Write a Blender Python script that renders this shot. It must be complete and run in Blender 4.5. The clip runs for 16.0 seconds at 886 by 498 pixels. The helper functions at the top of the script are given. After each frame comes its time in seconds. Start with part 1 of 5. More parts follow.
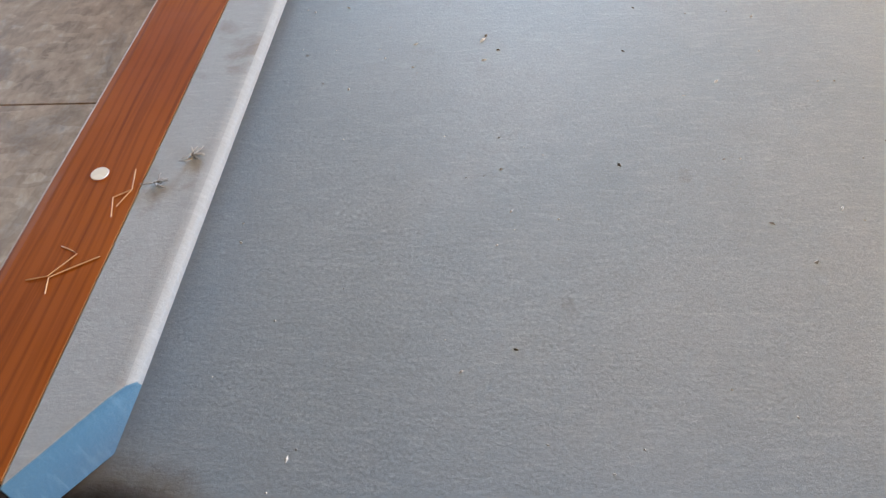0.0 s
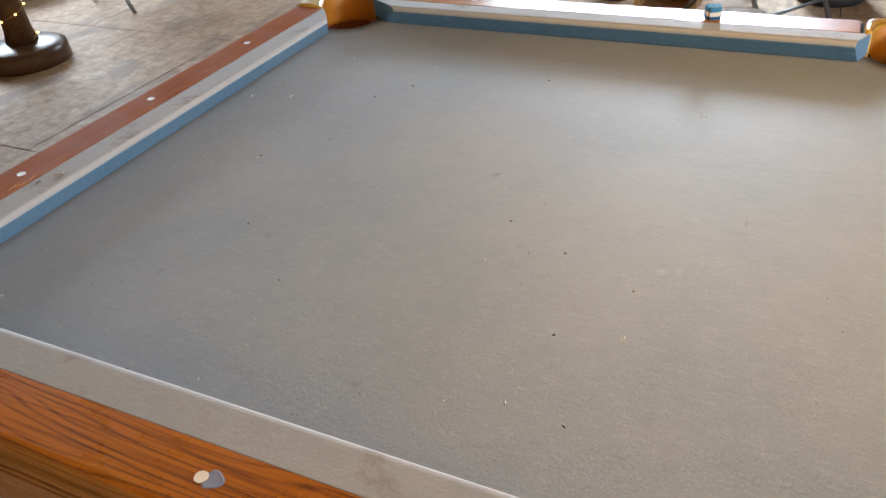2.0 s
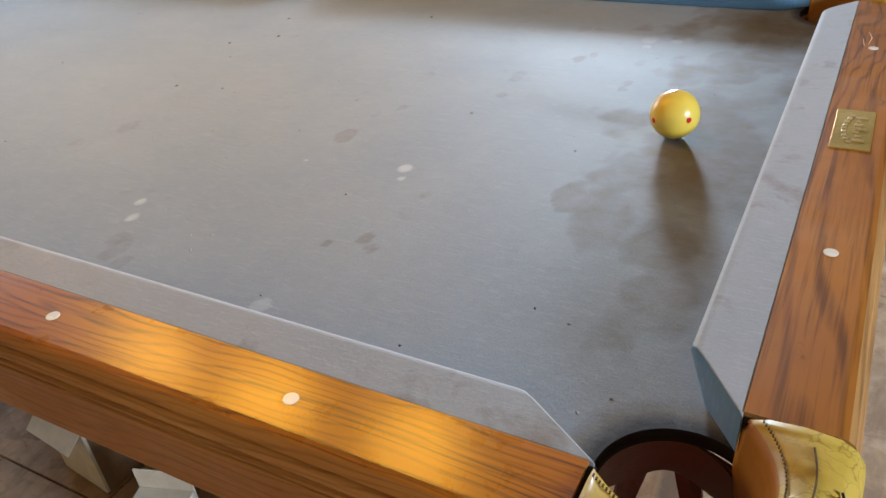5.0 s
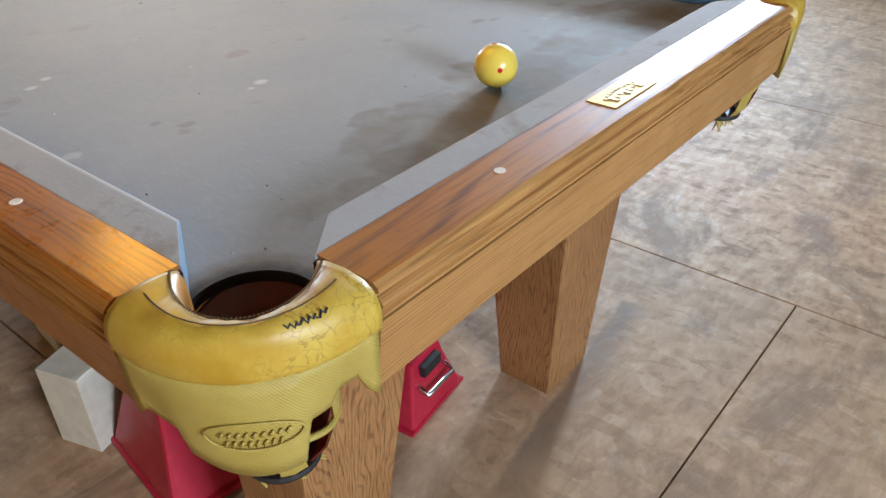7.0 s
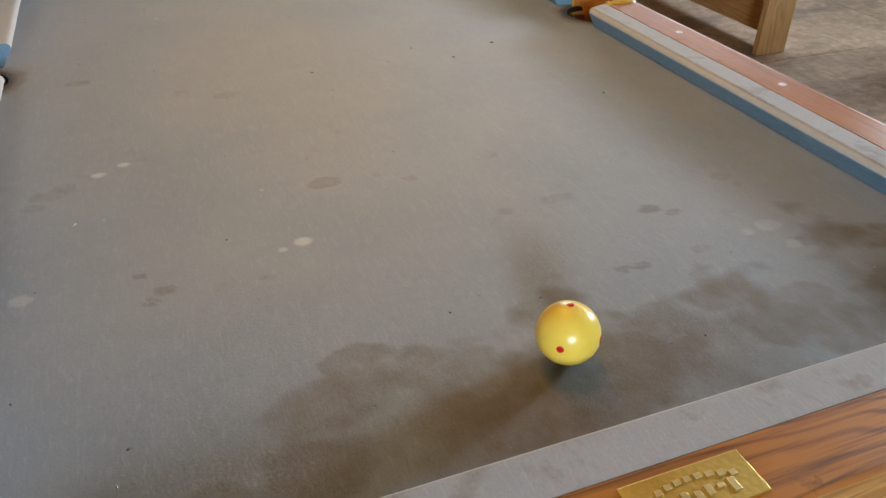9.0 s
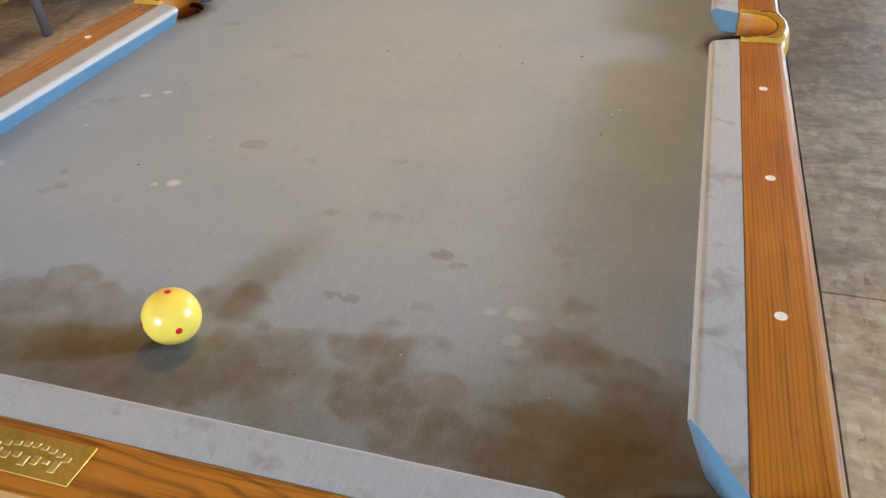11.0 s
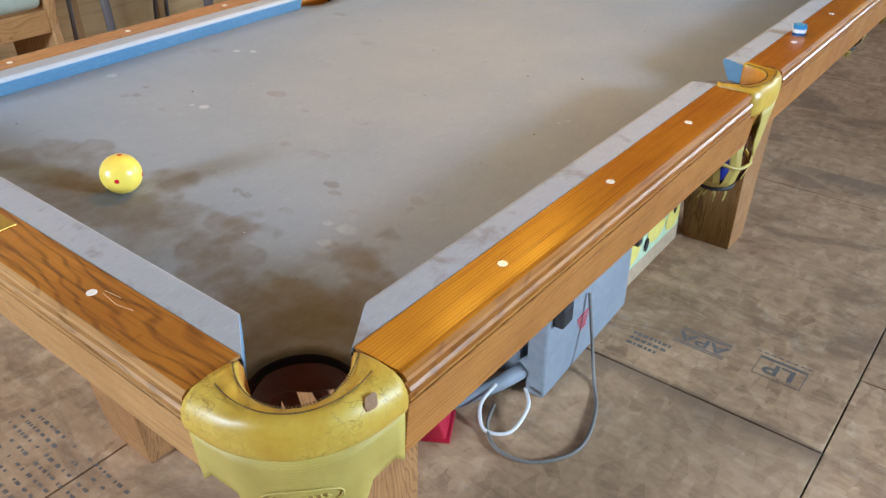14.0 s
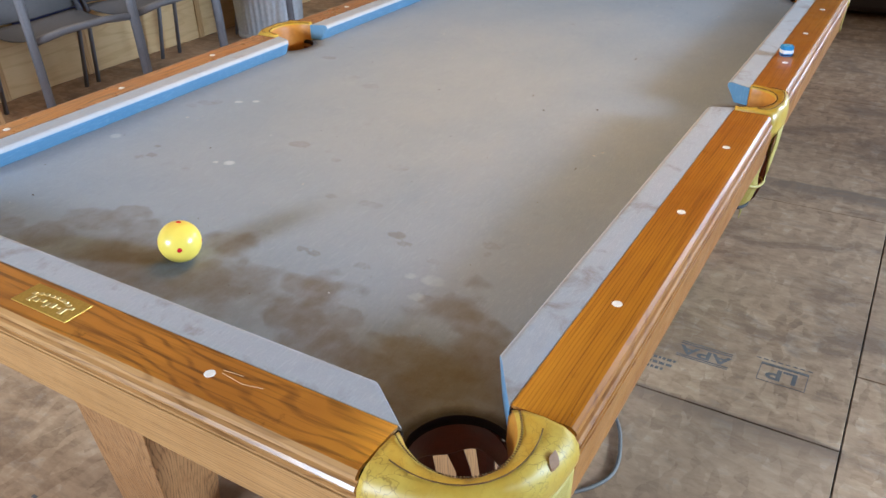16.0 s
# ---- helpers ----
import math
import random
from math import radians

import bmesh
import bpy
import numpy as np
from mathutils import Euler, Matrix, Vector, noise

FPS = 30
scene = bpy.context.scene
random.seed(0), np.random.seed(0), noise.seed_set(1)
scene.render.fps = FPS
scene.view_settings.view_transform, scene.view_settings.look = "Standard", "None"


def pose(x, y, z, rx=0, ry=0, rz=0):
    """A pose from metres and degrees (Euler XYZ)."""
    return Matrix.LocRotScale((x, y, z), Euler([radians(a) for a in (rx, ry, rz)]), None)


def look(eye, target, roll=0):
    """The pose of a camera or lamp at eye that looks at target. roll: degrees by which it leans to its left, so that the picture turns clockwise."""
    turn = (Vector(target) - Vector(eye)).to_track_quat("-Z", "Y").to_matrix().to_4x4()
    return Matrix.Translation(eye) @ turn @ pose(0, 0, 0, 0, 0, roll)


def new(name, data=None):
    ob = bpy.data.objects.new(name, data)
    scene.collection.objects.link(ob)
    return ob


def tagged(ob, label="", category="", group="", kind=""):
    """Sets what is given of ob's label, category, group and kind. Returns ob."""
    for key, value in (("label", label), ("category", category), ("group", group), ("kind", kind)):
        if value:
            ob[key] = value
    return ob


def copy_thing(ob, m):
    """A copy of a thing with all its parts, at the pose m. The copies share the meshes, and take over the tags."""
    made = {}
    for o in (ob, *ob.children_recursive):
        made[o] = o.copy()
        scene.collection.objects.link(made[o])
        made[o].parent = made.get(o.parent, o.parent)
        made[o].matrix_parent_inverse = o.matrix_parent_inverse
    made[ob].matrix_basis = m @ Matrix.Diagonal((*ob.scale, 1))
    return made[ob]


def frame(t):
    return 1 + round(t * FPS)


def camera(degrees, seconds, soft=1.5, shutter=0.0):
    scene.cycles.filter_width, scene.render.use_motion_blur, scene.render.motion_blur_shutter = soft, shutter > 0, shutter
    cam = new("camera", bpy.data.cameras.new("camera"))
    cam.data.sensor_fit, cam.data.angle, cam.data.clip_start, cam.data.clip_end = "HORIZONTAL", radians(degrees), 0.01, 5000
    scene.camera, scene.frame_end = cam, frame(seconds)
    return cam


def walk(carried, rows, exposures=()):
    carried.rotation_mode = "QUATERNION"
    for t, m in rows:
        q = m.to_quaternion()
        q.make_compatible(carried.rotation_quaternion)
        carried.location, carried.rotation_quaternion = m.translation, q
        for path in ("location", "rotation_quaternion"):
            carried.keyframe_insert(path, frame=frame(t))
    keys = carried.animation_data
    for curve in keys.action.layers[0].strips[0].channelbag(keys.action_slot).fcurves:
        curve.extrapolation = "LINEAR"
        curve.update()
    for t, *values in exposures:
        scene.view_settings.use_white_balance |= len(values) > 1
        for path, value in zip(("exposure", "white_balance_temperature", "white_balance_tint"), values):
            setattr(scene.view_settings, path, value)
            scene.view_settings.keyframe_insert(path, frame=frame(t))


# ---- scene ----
cam = camera(59.3, 16.0)
PATH = [
    (0, (-0.806, -0.608, 1.123), (-1.017, 0.714, -0.363), -6.8),
    (0.5, (-0.693, -0.684, 1.16), (-1.061, 0.713, -0.223), -5.3),
    (0.7, (-0.628, -0.728, 1.191), (-1.033, 0.676, -0.174), -4.5),
    (1, (-0.528, -0.77, 1.217), (-1.017, 0.682, -0.069), -3.5),
    (1.5, (-0.332, -0.764, 1.241), (-1.004, 0.688, 0.041), -3.9),
    (2, (-0.139, -0.837, 1.274), (-0.906, 0.618, 0.136), -5.1),
    (2.5, (0.092, -0.958, 1.297), (-0.707, 0.514, 0.204), -6.0),
    (2.7, (0.189, -0.963, 1.304), (-0.627, 0.507, 0.221), -6.2),
    (3, (0.321, -0.927, 1.28), (-0.515, 0.546, 0.216), -5.9),
    (3.5, (0.539, -0.885, 1.272), (-0.353, 0.566, 0.223), -6.6),
    (4, (0.72, -0.933, 1.261), (-0.183, 0.526, 0.234), -6.7),
    (4.2, (0.794, -0.952, 1.253), (-0.121, 0.498, 0.224), -7.0),
    (4.5, (0.895, -0.944, 1.236), (0.003, 0.51, 0.192), -6.6),
    (5, (1.075, -0.863, 1.179), (0.211, 0.572, 0.088), -5.8),
    (5.2, (1.143, -0.834, 1.165), (0.263, 0.584, 0.063), -5.1),
    (7.3, (1.478, -0.788, 1.142), (0.343, 0.461, 0.07), -0.9),
    (7.5, (1.48, -0.708, 1.145), (0.301, 0.509, 0.083), -0.5),
    (8, (1.47, -0.545, 1.203), (0.16, 0.556, 0.168), 0.7),
    (8.3, (1.419, -0.478, 1.226), (0.031, 0.528, 0.197), 1.6),
    (8.5, (1.367, -0.420, 1.223), (-0.096, 0.471, 0.190), 1.3),
    (9, (1.339, -0.296, 1.227), (-0.208, 0.322, 0.119), 0.7),
    (9.5, (1.428, -0.095, 1.286), (-0.149, 0.246, 0.103), -0.4),
    (9.8, (1.433, 0.004, 1.284), (-0.16, 0.165, 0.086), -1.6),
    (10, (1.406, 0.069, 1.276), (-0.198, 0.117, 0.082), -2.0),
    (10.2, (1.367, 0.152, 1.273), (-0.235, 0.06, 0.079), -3.0),
    (12.3, (1.387, 0.777, 1.302), (-0.048, -0.052, 0.183), 1.6),
    (12.5, (1.404, 0.817, 1.298), (-0.017, -0.05, 0.188), 1.5),
    (13, (1.391, 0.926, 1.283), (0.03, -0.038, 0.179), 0.7),
    (13.5, (1.357, 1.025, 1.281), (0.028, 0.001, 0.193), 0.1),
    (14, (1.378, 0.981, 1.283), (0.06, -0.079, 0.217), -0.6),
    (14.5, (1.426, 0.872, 1.279), (0.087, -0.182, 0.232), -1.1),
    (15, (1.477, 0.796, 1.288), (0.089, -0.213, 0.26), -1.4),
    (15.5, (1.488, 0.778, 1.296), (0.048, -0.169, 0.281), -1.3),
    (16, (1.485, 0.785, 1.305), (0.015, -0.116, 0.291), -1.5),
]
walk(cam, [(t, look(e, g, r)) for t, e, g, r in PATH],
     exposures=[(0, -0.09, 6000, 12), (0.5, -0.23, 6600, 13), (1.5, -0.50, 6650, 13), (3, -0.78, 6400, 13), (5, -0.86, 6250, 13), (7.5, -0.92, 6250, 12), (8.5, -1.16, 6500, 11), (9.0, -1.05, 6700, 12), (9.5, -0.90, 6450, 12), (12.5, -0.55, 6150, 12), (16, -0.48, 5650, 12)])

# ---- light ----
world = bpy.data.worlds.new("world")
scene.world = world
world.use_nodes = True
wn = world.node_tree.nodes
sky = wn.new("ShaderNodeTexSky")
sky.sky_type = "NISHITA"
sky.sun_disc = False
sky.sun_elevation = radians(35)
sky.sun_rotation = radians(0)
wn["Background"].inputs["Strength"].default_value = 0.08
world.node_tree.links.new(sky.outputs[0], wn["Background"].inputs["Color"])


def area(name, place, target, w, h, watts, colour, spread=180):
    lamp = bpy.data.lights.new(name, "AREA")
    lamp.shape, lamp.size, lamp.size_y, lamp.energy, lamp.color = "RECTANGLE", w, h, watts, colour
    lamp.spread = radians(spread)
    ob = new(name, lamp)
    ob.matrix_world = look(place, target)
    return ob


# daylight in the window openings, and the three warm bulbs that hang over the table
area("window_light_1", (-1.95, 5.08, 2.2), (-1.1, 0.0, 0.7), 1.2, 0.88, 92, (0.66, 0.84, 1.0))
area("window_light_2", (-4.6, 5.08, 1.9), (-2.6, 0.8, 0.0), 2.0, 1.4, 60, (0.72, 0.87, 1.0))
area("window_light_3", (-0.72, 5.08, 1.74), (0.75, 0.0, 0.9), 0.62, 0.5, 145, (0.68, 0.85, 1.0), 95)
area("window_light_4", (4.38, -1.05, 1.72), (0.0, 0.2, 0.4), 1.0, 0.62, 310, (0.76, 0.88, 1.0))
area("window_light_5", (-6.48, 3.5, 1.9), (-2.3, 1.0, 0.2), 2.0, 1.3, 310, (0.72, 0.87, 1.0))
for x in (-0.30, 0.06, 0.43):
    bulb = area("table_lamp_light", (x, 0.02, 1.60), (x, 0.02, 0.0), 0.19, 0.19, 4.7, (1.0, 0.48, 0.036))
    bulb.data.shape = "ELLIPSE"
# added fill to brighten the south wall and seats; no known lamp hangs here
area("unseen_fill_light", (-0.8, -2.5, 2.84), (-0.8, -2.75, 0.0), 2.0, 0.7, 14, (1.0, 0.86, 0.70), 75)

# ---- materials ----


def mat(name, rough=0.6, metal=0.0, spec=0.5):
    m = bpy.data.materials.new(name)
    m.use_nodes = True
    b = m.node_tree.nodes["Principled BSDF"]
    b.inputs["Roughness"].default_value = rough
    b.inputs["Metallic"].default_value = metal
    b.inputs["Specular IOR Level"].default_value = spec
    return m, m.node_tree, b


def node(nt, kind, **values):
    n = nt.nodes.new(kind)
    for key, v in values.items():
        n.inputs[key.replace("_", " ")].default_value = v
    return n


def ramp(nt, fac, stops):
    r = nt.nodes.new("ShaderNodeValToRGB")
    el = r.color_ramp.elements
    while len(el) < len(stops):
        el.new(0.5)
    for e, (p, c) in zip(el, stops):
        e.position, e.color = p, (*c, 1)
    nt.links.new(fac, r.inputs["Fac"])
    return r.outputs["Color"]


def grey(nt, fac, a, b, lo=0.0, hi=1.0):
    n = node(nt, "ShaderNodeMapRange", From_Min=a, From_Max=b, To_Min=lo, To_Max=hi)
    nt.links.new(fac, n.inputs["Value"])
    return n.outputs["Result"]


def mix(nt, fac, a, b, kind="MIX"):
    n = nt.nodes.new("ShaderNodeMix")
    n.data_type, n.blend_type = "RGBA", kind
    for slot, v in ((0, fac), (6, a), (7, b)):
        if isinstance(v, (int, float)):
            n.inputs[slot].default_value = v
        elif isinstance(v, tuple):
            n.inputs[slot].default_value = (*v, 1)
        else:
            nt.links.new(v, n.inputs[slot])
    return n.outputs[2]


def coords(nt, scale=(1, 1, 1), where="Object", spin=0.0):
    c = nt.nodes.new("ShaderNodeTexCoord")
    m = node(nt, "ShaderNodeMapping", Scale=scale, Rotation=(0, 0, spin))
    nt.links.new(c.outputs[where], m.inputs["Vector"])
    return m.outputs["Vector"]


def noise_tex(nt, vec, scale, detail=4.0, rough=0.55, distort=0.0):
    n = node(nt, "ShaderNodeTexNoise", Scale=scale, Detail=detail, Roughness=rough, Distortion=distort)
    nt.links.new(vec, n.inputs["Vector"])
    return n.outputs["Fac"]


def noise_col(nt, vec, scale):
    n = node(nt, "ShaderNodeTexNoise", Scale=scale, Detail=3.0)
    nt.links.new(vec, n.inputs["Vector"])
    return n.outputs["Color"]


def bump(nt, bsdf, height, strength=0.3, distance=0.002):
    n = node(nt, "ShaderNodeBump", Strength=strength, Distance=distance)
    nt.links.new(height, n.inputs["Height"])
    nt.links.new(n.outputs["Normal"], bsdf.inputs["Normal"])


def speckled(name, a, b, scale=30.0, rough=0.6, metal=0.0, bumpy=0.2, detail=5.0, spec=0.5, dist=0.001):
    """A plain surface with mottling at two scales."""
    m, nt, p = mat(name, rough, metal, spec)
    v = coords(nt)
    big = noise_tex(nt, v, scale * 0.25, 3)
    fine = noise_tex(nt, v, scale * 4, detail)
    c = mix(nt, grey(nt, big, 0.3, 0.7), a, b)
    c = mix(nt, grey(nt, fine, 0.35, 0.7, 0, 0.35), c, tuple(q * 0.6 for q in a))
    nt.links.new(c, p.inputs["Base Color"])
    nt.links.new(grey(nt, big, 0.2, 0.8, rough * 0.85, min(1, rough * 1.15)), p.inputs["Roughness"])
    bump(nt, p, fine, bumpy, dist)
    return m


def oak(name, axis, light, mid, dark, rough=0.32, wear=0.15, rings=5.0, coat=0.0, spec=0.22, sweep=26.0):
    """Varnished oak, grain along the axis, with cathedral figure, pores and worn spots."""
    m, nt, p = mat(name, rough, 0, spec)
    long, cross = 2.2, 11.0
    sc = {"x": (long, cross, cross), "y": (cross, long, cross), "z": (cross, cross, long)}[axis]
    v = coords(nt, sc)
    shape = noise_tex(nt, v, 0.6, 3.0, 0.5, 0.5)
    split = nt.nodes.new("ShaderNodeSeparateXYZ")
    nt.links.new(coords(nt), split.inputs[0])
    across = nt.nodes.new("ShaderNodeMath")
    across.operation = "ADD"
    first, second = {"x": ("Y", "Z"), "y": ("X", "Z"), "z": ("X", "Y")}[axis]
    nt.links.new(split.outputs[first], across.inputs[0])
    nt.links.new(split.outputs[second], across.inputs[1])
    w = nt.nodes.new("ShaderNodeMath")
    w.operation = "MULTIPLY_ADD"
    nt.links.new(across.outputs[0], w.inputs[0])
    w.inputs[1].default_value = 90.0 * rings
    sway = nt.nodes.new("ShaderNodeMath")
    sway.operation = "MULTIPLY"
    sway.inputs[1].default_value = sweep * rings
    nt.links.new(shape, sway.inputs[0])
    nt.links.new(sway.outputs[0], w.inputs[2])
    s = nt.nodes.new("ShaderNodeMath")
    s.operation = "SINE"
    nt.links.new(w.outputs[0], s.inputs[0])
    fine = {"x": (7, 300, 300), "y": (300, 7, 300), "z": (300, 300, 7)}[axis]
    pores = noise_tex(nt, coords(nt, fine), 1.0, 3, 0.6)
    big = noise_tex(nt, coords(nt), 6.0, 3)
    line = grey(nt, s.outputs[0], 0.35, 1.0, 0.0, 0.85)
    c = mix(nt, grey(nt, big, 0.3, 0.7), light, mid)
    lined = nt.nodes.new("ShaderNodeMath")
    lined.operation = "MULTIPLY"
    nt.links.new(line, lined.inputs[0])
    nt.links.new(grey(nt, pores, 0.3, 0.65, 0.25, 0.95), lined.inputs[1])
    c = mix(nt, lined.outputs[0], c, dark)
    c = mix(nt, grey(nt, pores, 0.50, 0.70, 0, 0.6), c, dark)
    worn = noise_tex(nt, coords(nt), 17.0, 6, 0.7)
    c = mix(nt, grey(nt, worn, 0.62, 0.75, 0, wear), c, tuple(q * 0.35 for q in dark))
    nt.links.new(c, p.inputs["Base Color"])
    nt.links.new(grey(nt, worn, 0.3, 0.75, rough * 0.8, rough * 1.5), p.inputs["Roughness"])
    bump(nt, p, pores, 0.12, 0.0006)
    p.inputs["Coat Weight"].default_value = coat
    p.inputs["Coat Roughness"].default_value = 0.21
    return m


def felt(name, base, dust, side=False):
    """Billiard cloth under grey dust; attributes on the bed carry its stains and painted shade."""
    m, nt, p = mat(name, *((0.66, 0, 0.36) if name == "bed_cloth" else (0.8, 0, 0.3)))
    v = coords(nt)
    big = noise_tex(nt, v, 5.0, 4, 0.6)
    mid = noise_tex(nt, v, 38.0, 5, 0.65)
    weave = noise_tex(nt, coords(nt, (1, 1.5, 1)), 520.0, 4, 0.7)
    streak = noise_tex(nt, coords(nt, (1, 6, 1)), 60.0, 3)
    c = mix(nt, grey(nt, big, 0.3, 0.7, 0.0 if side else 0.55, 0.25 if side else 1.0), base, dust)
    c = mix(nt, grey(nt, mid, 0.5, 0.75, 0, 0.22), c, tuple(q * 0.72 for q in dust))
    c = mix(nt, grey(nt, streak, 0.52, 0.72, 0, 0.26), c, tuple(min(1, q * 1.4) for q in dust))
    c = mix(nt, grey(nt, weave, 0.42, 0.68, 0, 0.42 if name == "bed_cloth" else 0.2), c, tuple(q * 0.6 for q in dust))
    if name == "dusty_cushion_cloth":
        smear = noise_tex(nt, coords(nt), 13.0, 6, 0.65, 0.4)
        c = mix(nt, grey(nt, smear, 0.55, 0.68, 0, 0.65), c, (0.19, 0.150, 0.110))
        c = mix(nt, grey(nt, smear, 0.30, 0.40, 0.35, 0), c, (0.24, 0.29, 0.34))
    if name == "bed_cloth":
        # brown stains with painted shade, dark pocket rims, then pale chalk
        for attr, lo, hi, paint, top in (("brown_mask", 0.18, 0.92, (0.098, 0.054, 0.003), 0.97), ("rim_dark", 0.25, 0.95, (0.010, 0.008, 0.007), 0.96), ("chalk_dust", 0.35, 0.95, (0.62, 0.65, 0.69), 0.72)):
            a = nt.nodes.new("ShaderNodeAttribute")
            a.attribute_name = attr
            add = nt.nodes.new("ShaderNodeMath")
            add.operation = "ADD"
            nt.links.new(a.outputs["Fac"], add.inputs[0])
            nt.links.new(grey(nt, mid, 0.25, 0.75, -0.13, 0.13), add.inputs[1])
            c = mix(nt, grey(nt, add.outputs[0], lo, hi, 0, top), c, paint)
    nt.links.new(c, p.inputs["Base Color"])
    p.inputs["Sheen Weight"].default_value = 0.12
    p.inputs["Sheen Roughness"].default_value = 0.45
    pill = noise_tex(nt, coords(nt, (1, 1.3, 1)), 230.0, 6, 0.78)
    bump(nt, p, mix(nt, 0.75, weave, pill), 0.5, 0.0012)
    tint = noise_tex(nt, v, 2.4, 4, 0.6)
    nt.links.new(mix(nt, grey(nt, tint, 0.45, 0.65, 0, 0.1), c, mix(nt, 1.0, c, (1.0, 0.86, 0.74), "MULTIPLY")), p.inputs["Base Color"])
    return m


def solid(name, c, rough=0.5, metal=0.0):
    m, nt, p = mat(name, rough, metal)
    p.inputs["Base Color"].default_value = (*c, 1)
    v = coords(nt)
    nt.links.new(grey(nt, noise_tex(nt, v, 60.0, 4), 0.3, 0.7, rough * 0.8, min(1, rough * 1.25)), p.inputs["Roughness"])
    return m


def strands(nt, vec, spin, long, scale):
    """Random tone for each pressed wood strand: stretched cells laid at an angle."""
    m = node(nt, "ShaderNodeMapping", Scale=(1.0, long, 1.0), Rotation=(0, 0, spin))
    nt.links.new(vec, m.inputs["Vector"])
    vor = nt.nodes.new("ShaderNodeTexVoronoi")
    vor.inputs["Scale"].default_value = scale
    nt.links.new(m.outputs["Vector"], vor.inputs["Vector"])
    tone = nt.nodes.new("ShaderNodeSeparateXYZ")
    nt.links.new(vor.outputs["Color"], tone.inputs[0])
    return tone.outputs["X"], tone.outputs["Y"]


def floor_band(nt, vec, rag, x0, x1, y0, y1, turn):
    """A ragged band of another colour on the boards, at a set place."""
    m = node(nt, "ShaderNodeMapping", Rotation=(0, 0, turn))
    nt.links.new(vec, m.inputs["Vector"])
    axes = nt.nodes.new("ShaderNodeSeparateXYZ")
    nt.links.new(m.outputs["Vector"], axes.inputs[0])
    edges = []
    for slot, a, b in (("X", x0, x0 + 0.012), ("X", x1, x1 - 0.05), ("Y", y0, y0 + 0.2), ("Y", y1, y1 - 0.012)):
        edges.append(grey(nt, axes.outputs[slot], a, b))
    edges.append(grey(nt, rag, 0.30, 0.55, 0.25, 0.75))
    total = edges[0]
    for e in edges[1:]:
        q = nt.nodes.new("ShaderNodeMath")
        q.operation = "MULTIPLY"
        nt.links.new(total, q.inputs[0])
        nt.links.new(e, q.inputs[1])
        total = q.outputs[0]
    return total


def plywood_floor():
    """Strand board, greyed and trodden, with stains; each sheet differs a little."""
    m, nt, p = mat("sheathing", 0.6)
    info = nt.nodes.new("ShaderNodeObjectInfo")
    geo = nt.nodes.new("ShaderNodeNewGeometry")
    v = geo.outputs["Position"]
    v2 = node(nt, "ShaderNodeMapping", Scale=(1.7, 0.8, 1.0), Rotation=(0, 0, 0.06))
    nt.links.new(v, v2.inputs["Vector"])
    v2 = v2.outputs["Vector"]
    warp = mix(nt, 0.035, v, noise_col(nt, v, 9.0))
    warp = mix(nt, 0.008, warp, noise_col(nt, v, 60.0))
    big = noise_tex(nt, v, 1.1, 5, 0.6)
    brown_mask = noise_tex(nt, v2, 2.6, 9, 0.68, 0.5)
    scuff = noise_tex(nt, v2, 20.0, 7, 0.68, 0.3)
    fine = noise_tex(nt, v, 190.0, 4, 0.6)
    a1, a2 = strands(nt, warp, 0.25, 2.6, 13.0)
    b1, b2 = strands(nt, warp, -0.5, 2.2, 19.0)
    gate = grey(nt, b2, 0.45, 0.50)
    pick = nt.nodes.new("ShaderNodeMix")
    nt.links.new(gate, pick.inputs[0])
    nt.links.new(a1, pick.inputs[2])
    nt.links.new(b1, pick.inputs[3])
    tone = mix(nt, 0.89, pick.outputs[0], mix(nt, 0.5, scuff, brown_mask))
    c = ramp(nt, tone, [(0.36, (0.23, 0.128, 0.062)), (0.46, (0.42, 0.250, 0.130)), (0.54, (0.52, 0.328, 0.180)), (0.63, (0.66, 0.470, 0.310))])
    c = mix(nt, grey(nt, big, 0.40, 0.65, 0, 0.55), c, mix(nt, 0.5, c, (0.40, 0.285, 0.19)))
    c = mix(nt, grey(nt, brown_mask, 0.50, 0.60, 0, 0.72), c, (0.185, 0.100, 0.052))
    c = mix(nt, grey(nt, brown_mask, 0.66, 0.70, 0, 0.45), c, (0.085, 0.050, 0.032))
    c = mix(nt, grey(nt, scuff, 0.60, 0.72, 0, 0.45), c, (0.135, 0.090, 0.060))
    c = mix(nt, grey(nt, scuff, 0.28, 0.40, 0.30, 0), c, (0.56, 0.44, 0.32))
    c = mix(nt, grey(nt, fine, 0.66, 0.76, 0, 0.5), c, (0.09, 0.07, 0.06))
    # three darker bands, two of them beside sheet joints
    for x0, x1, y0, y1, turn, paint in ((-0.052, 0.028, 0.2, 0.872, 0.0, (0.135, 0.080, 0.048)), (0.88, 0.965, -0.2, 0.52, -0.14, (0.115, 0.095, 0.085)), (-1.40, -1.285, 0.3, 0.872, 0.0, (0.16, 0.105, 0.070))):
        c = mix(nt, floor_band(nt, warp, scuff, x0, x1, y0, y1, turn), c, paint)
    c = mix(nt, grey(nt, info.outputs["Random"], 0, 1, 0, 0.3), c, (0.31, 0.205, 0.125))
    nt.links.new(c, p.inputs["Base Color"])
    nt.links.new(grey(nt, scuff, 0.3, 0.7, 0.78, 0.54), p.inputs["Roughness"])
    bump(nt, p, tone, 0.3, 0.0012)
    return m


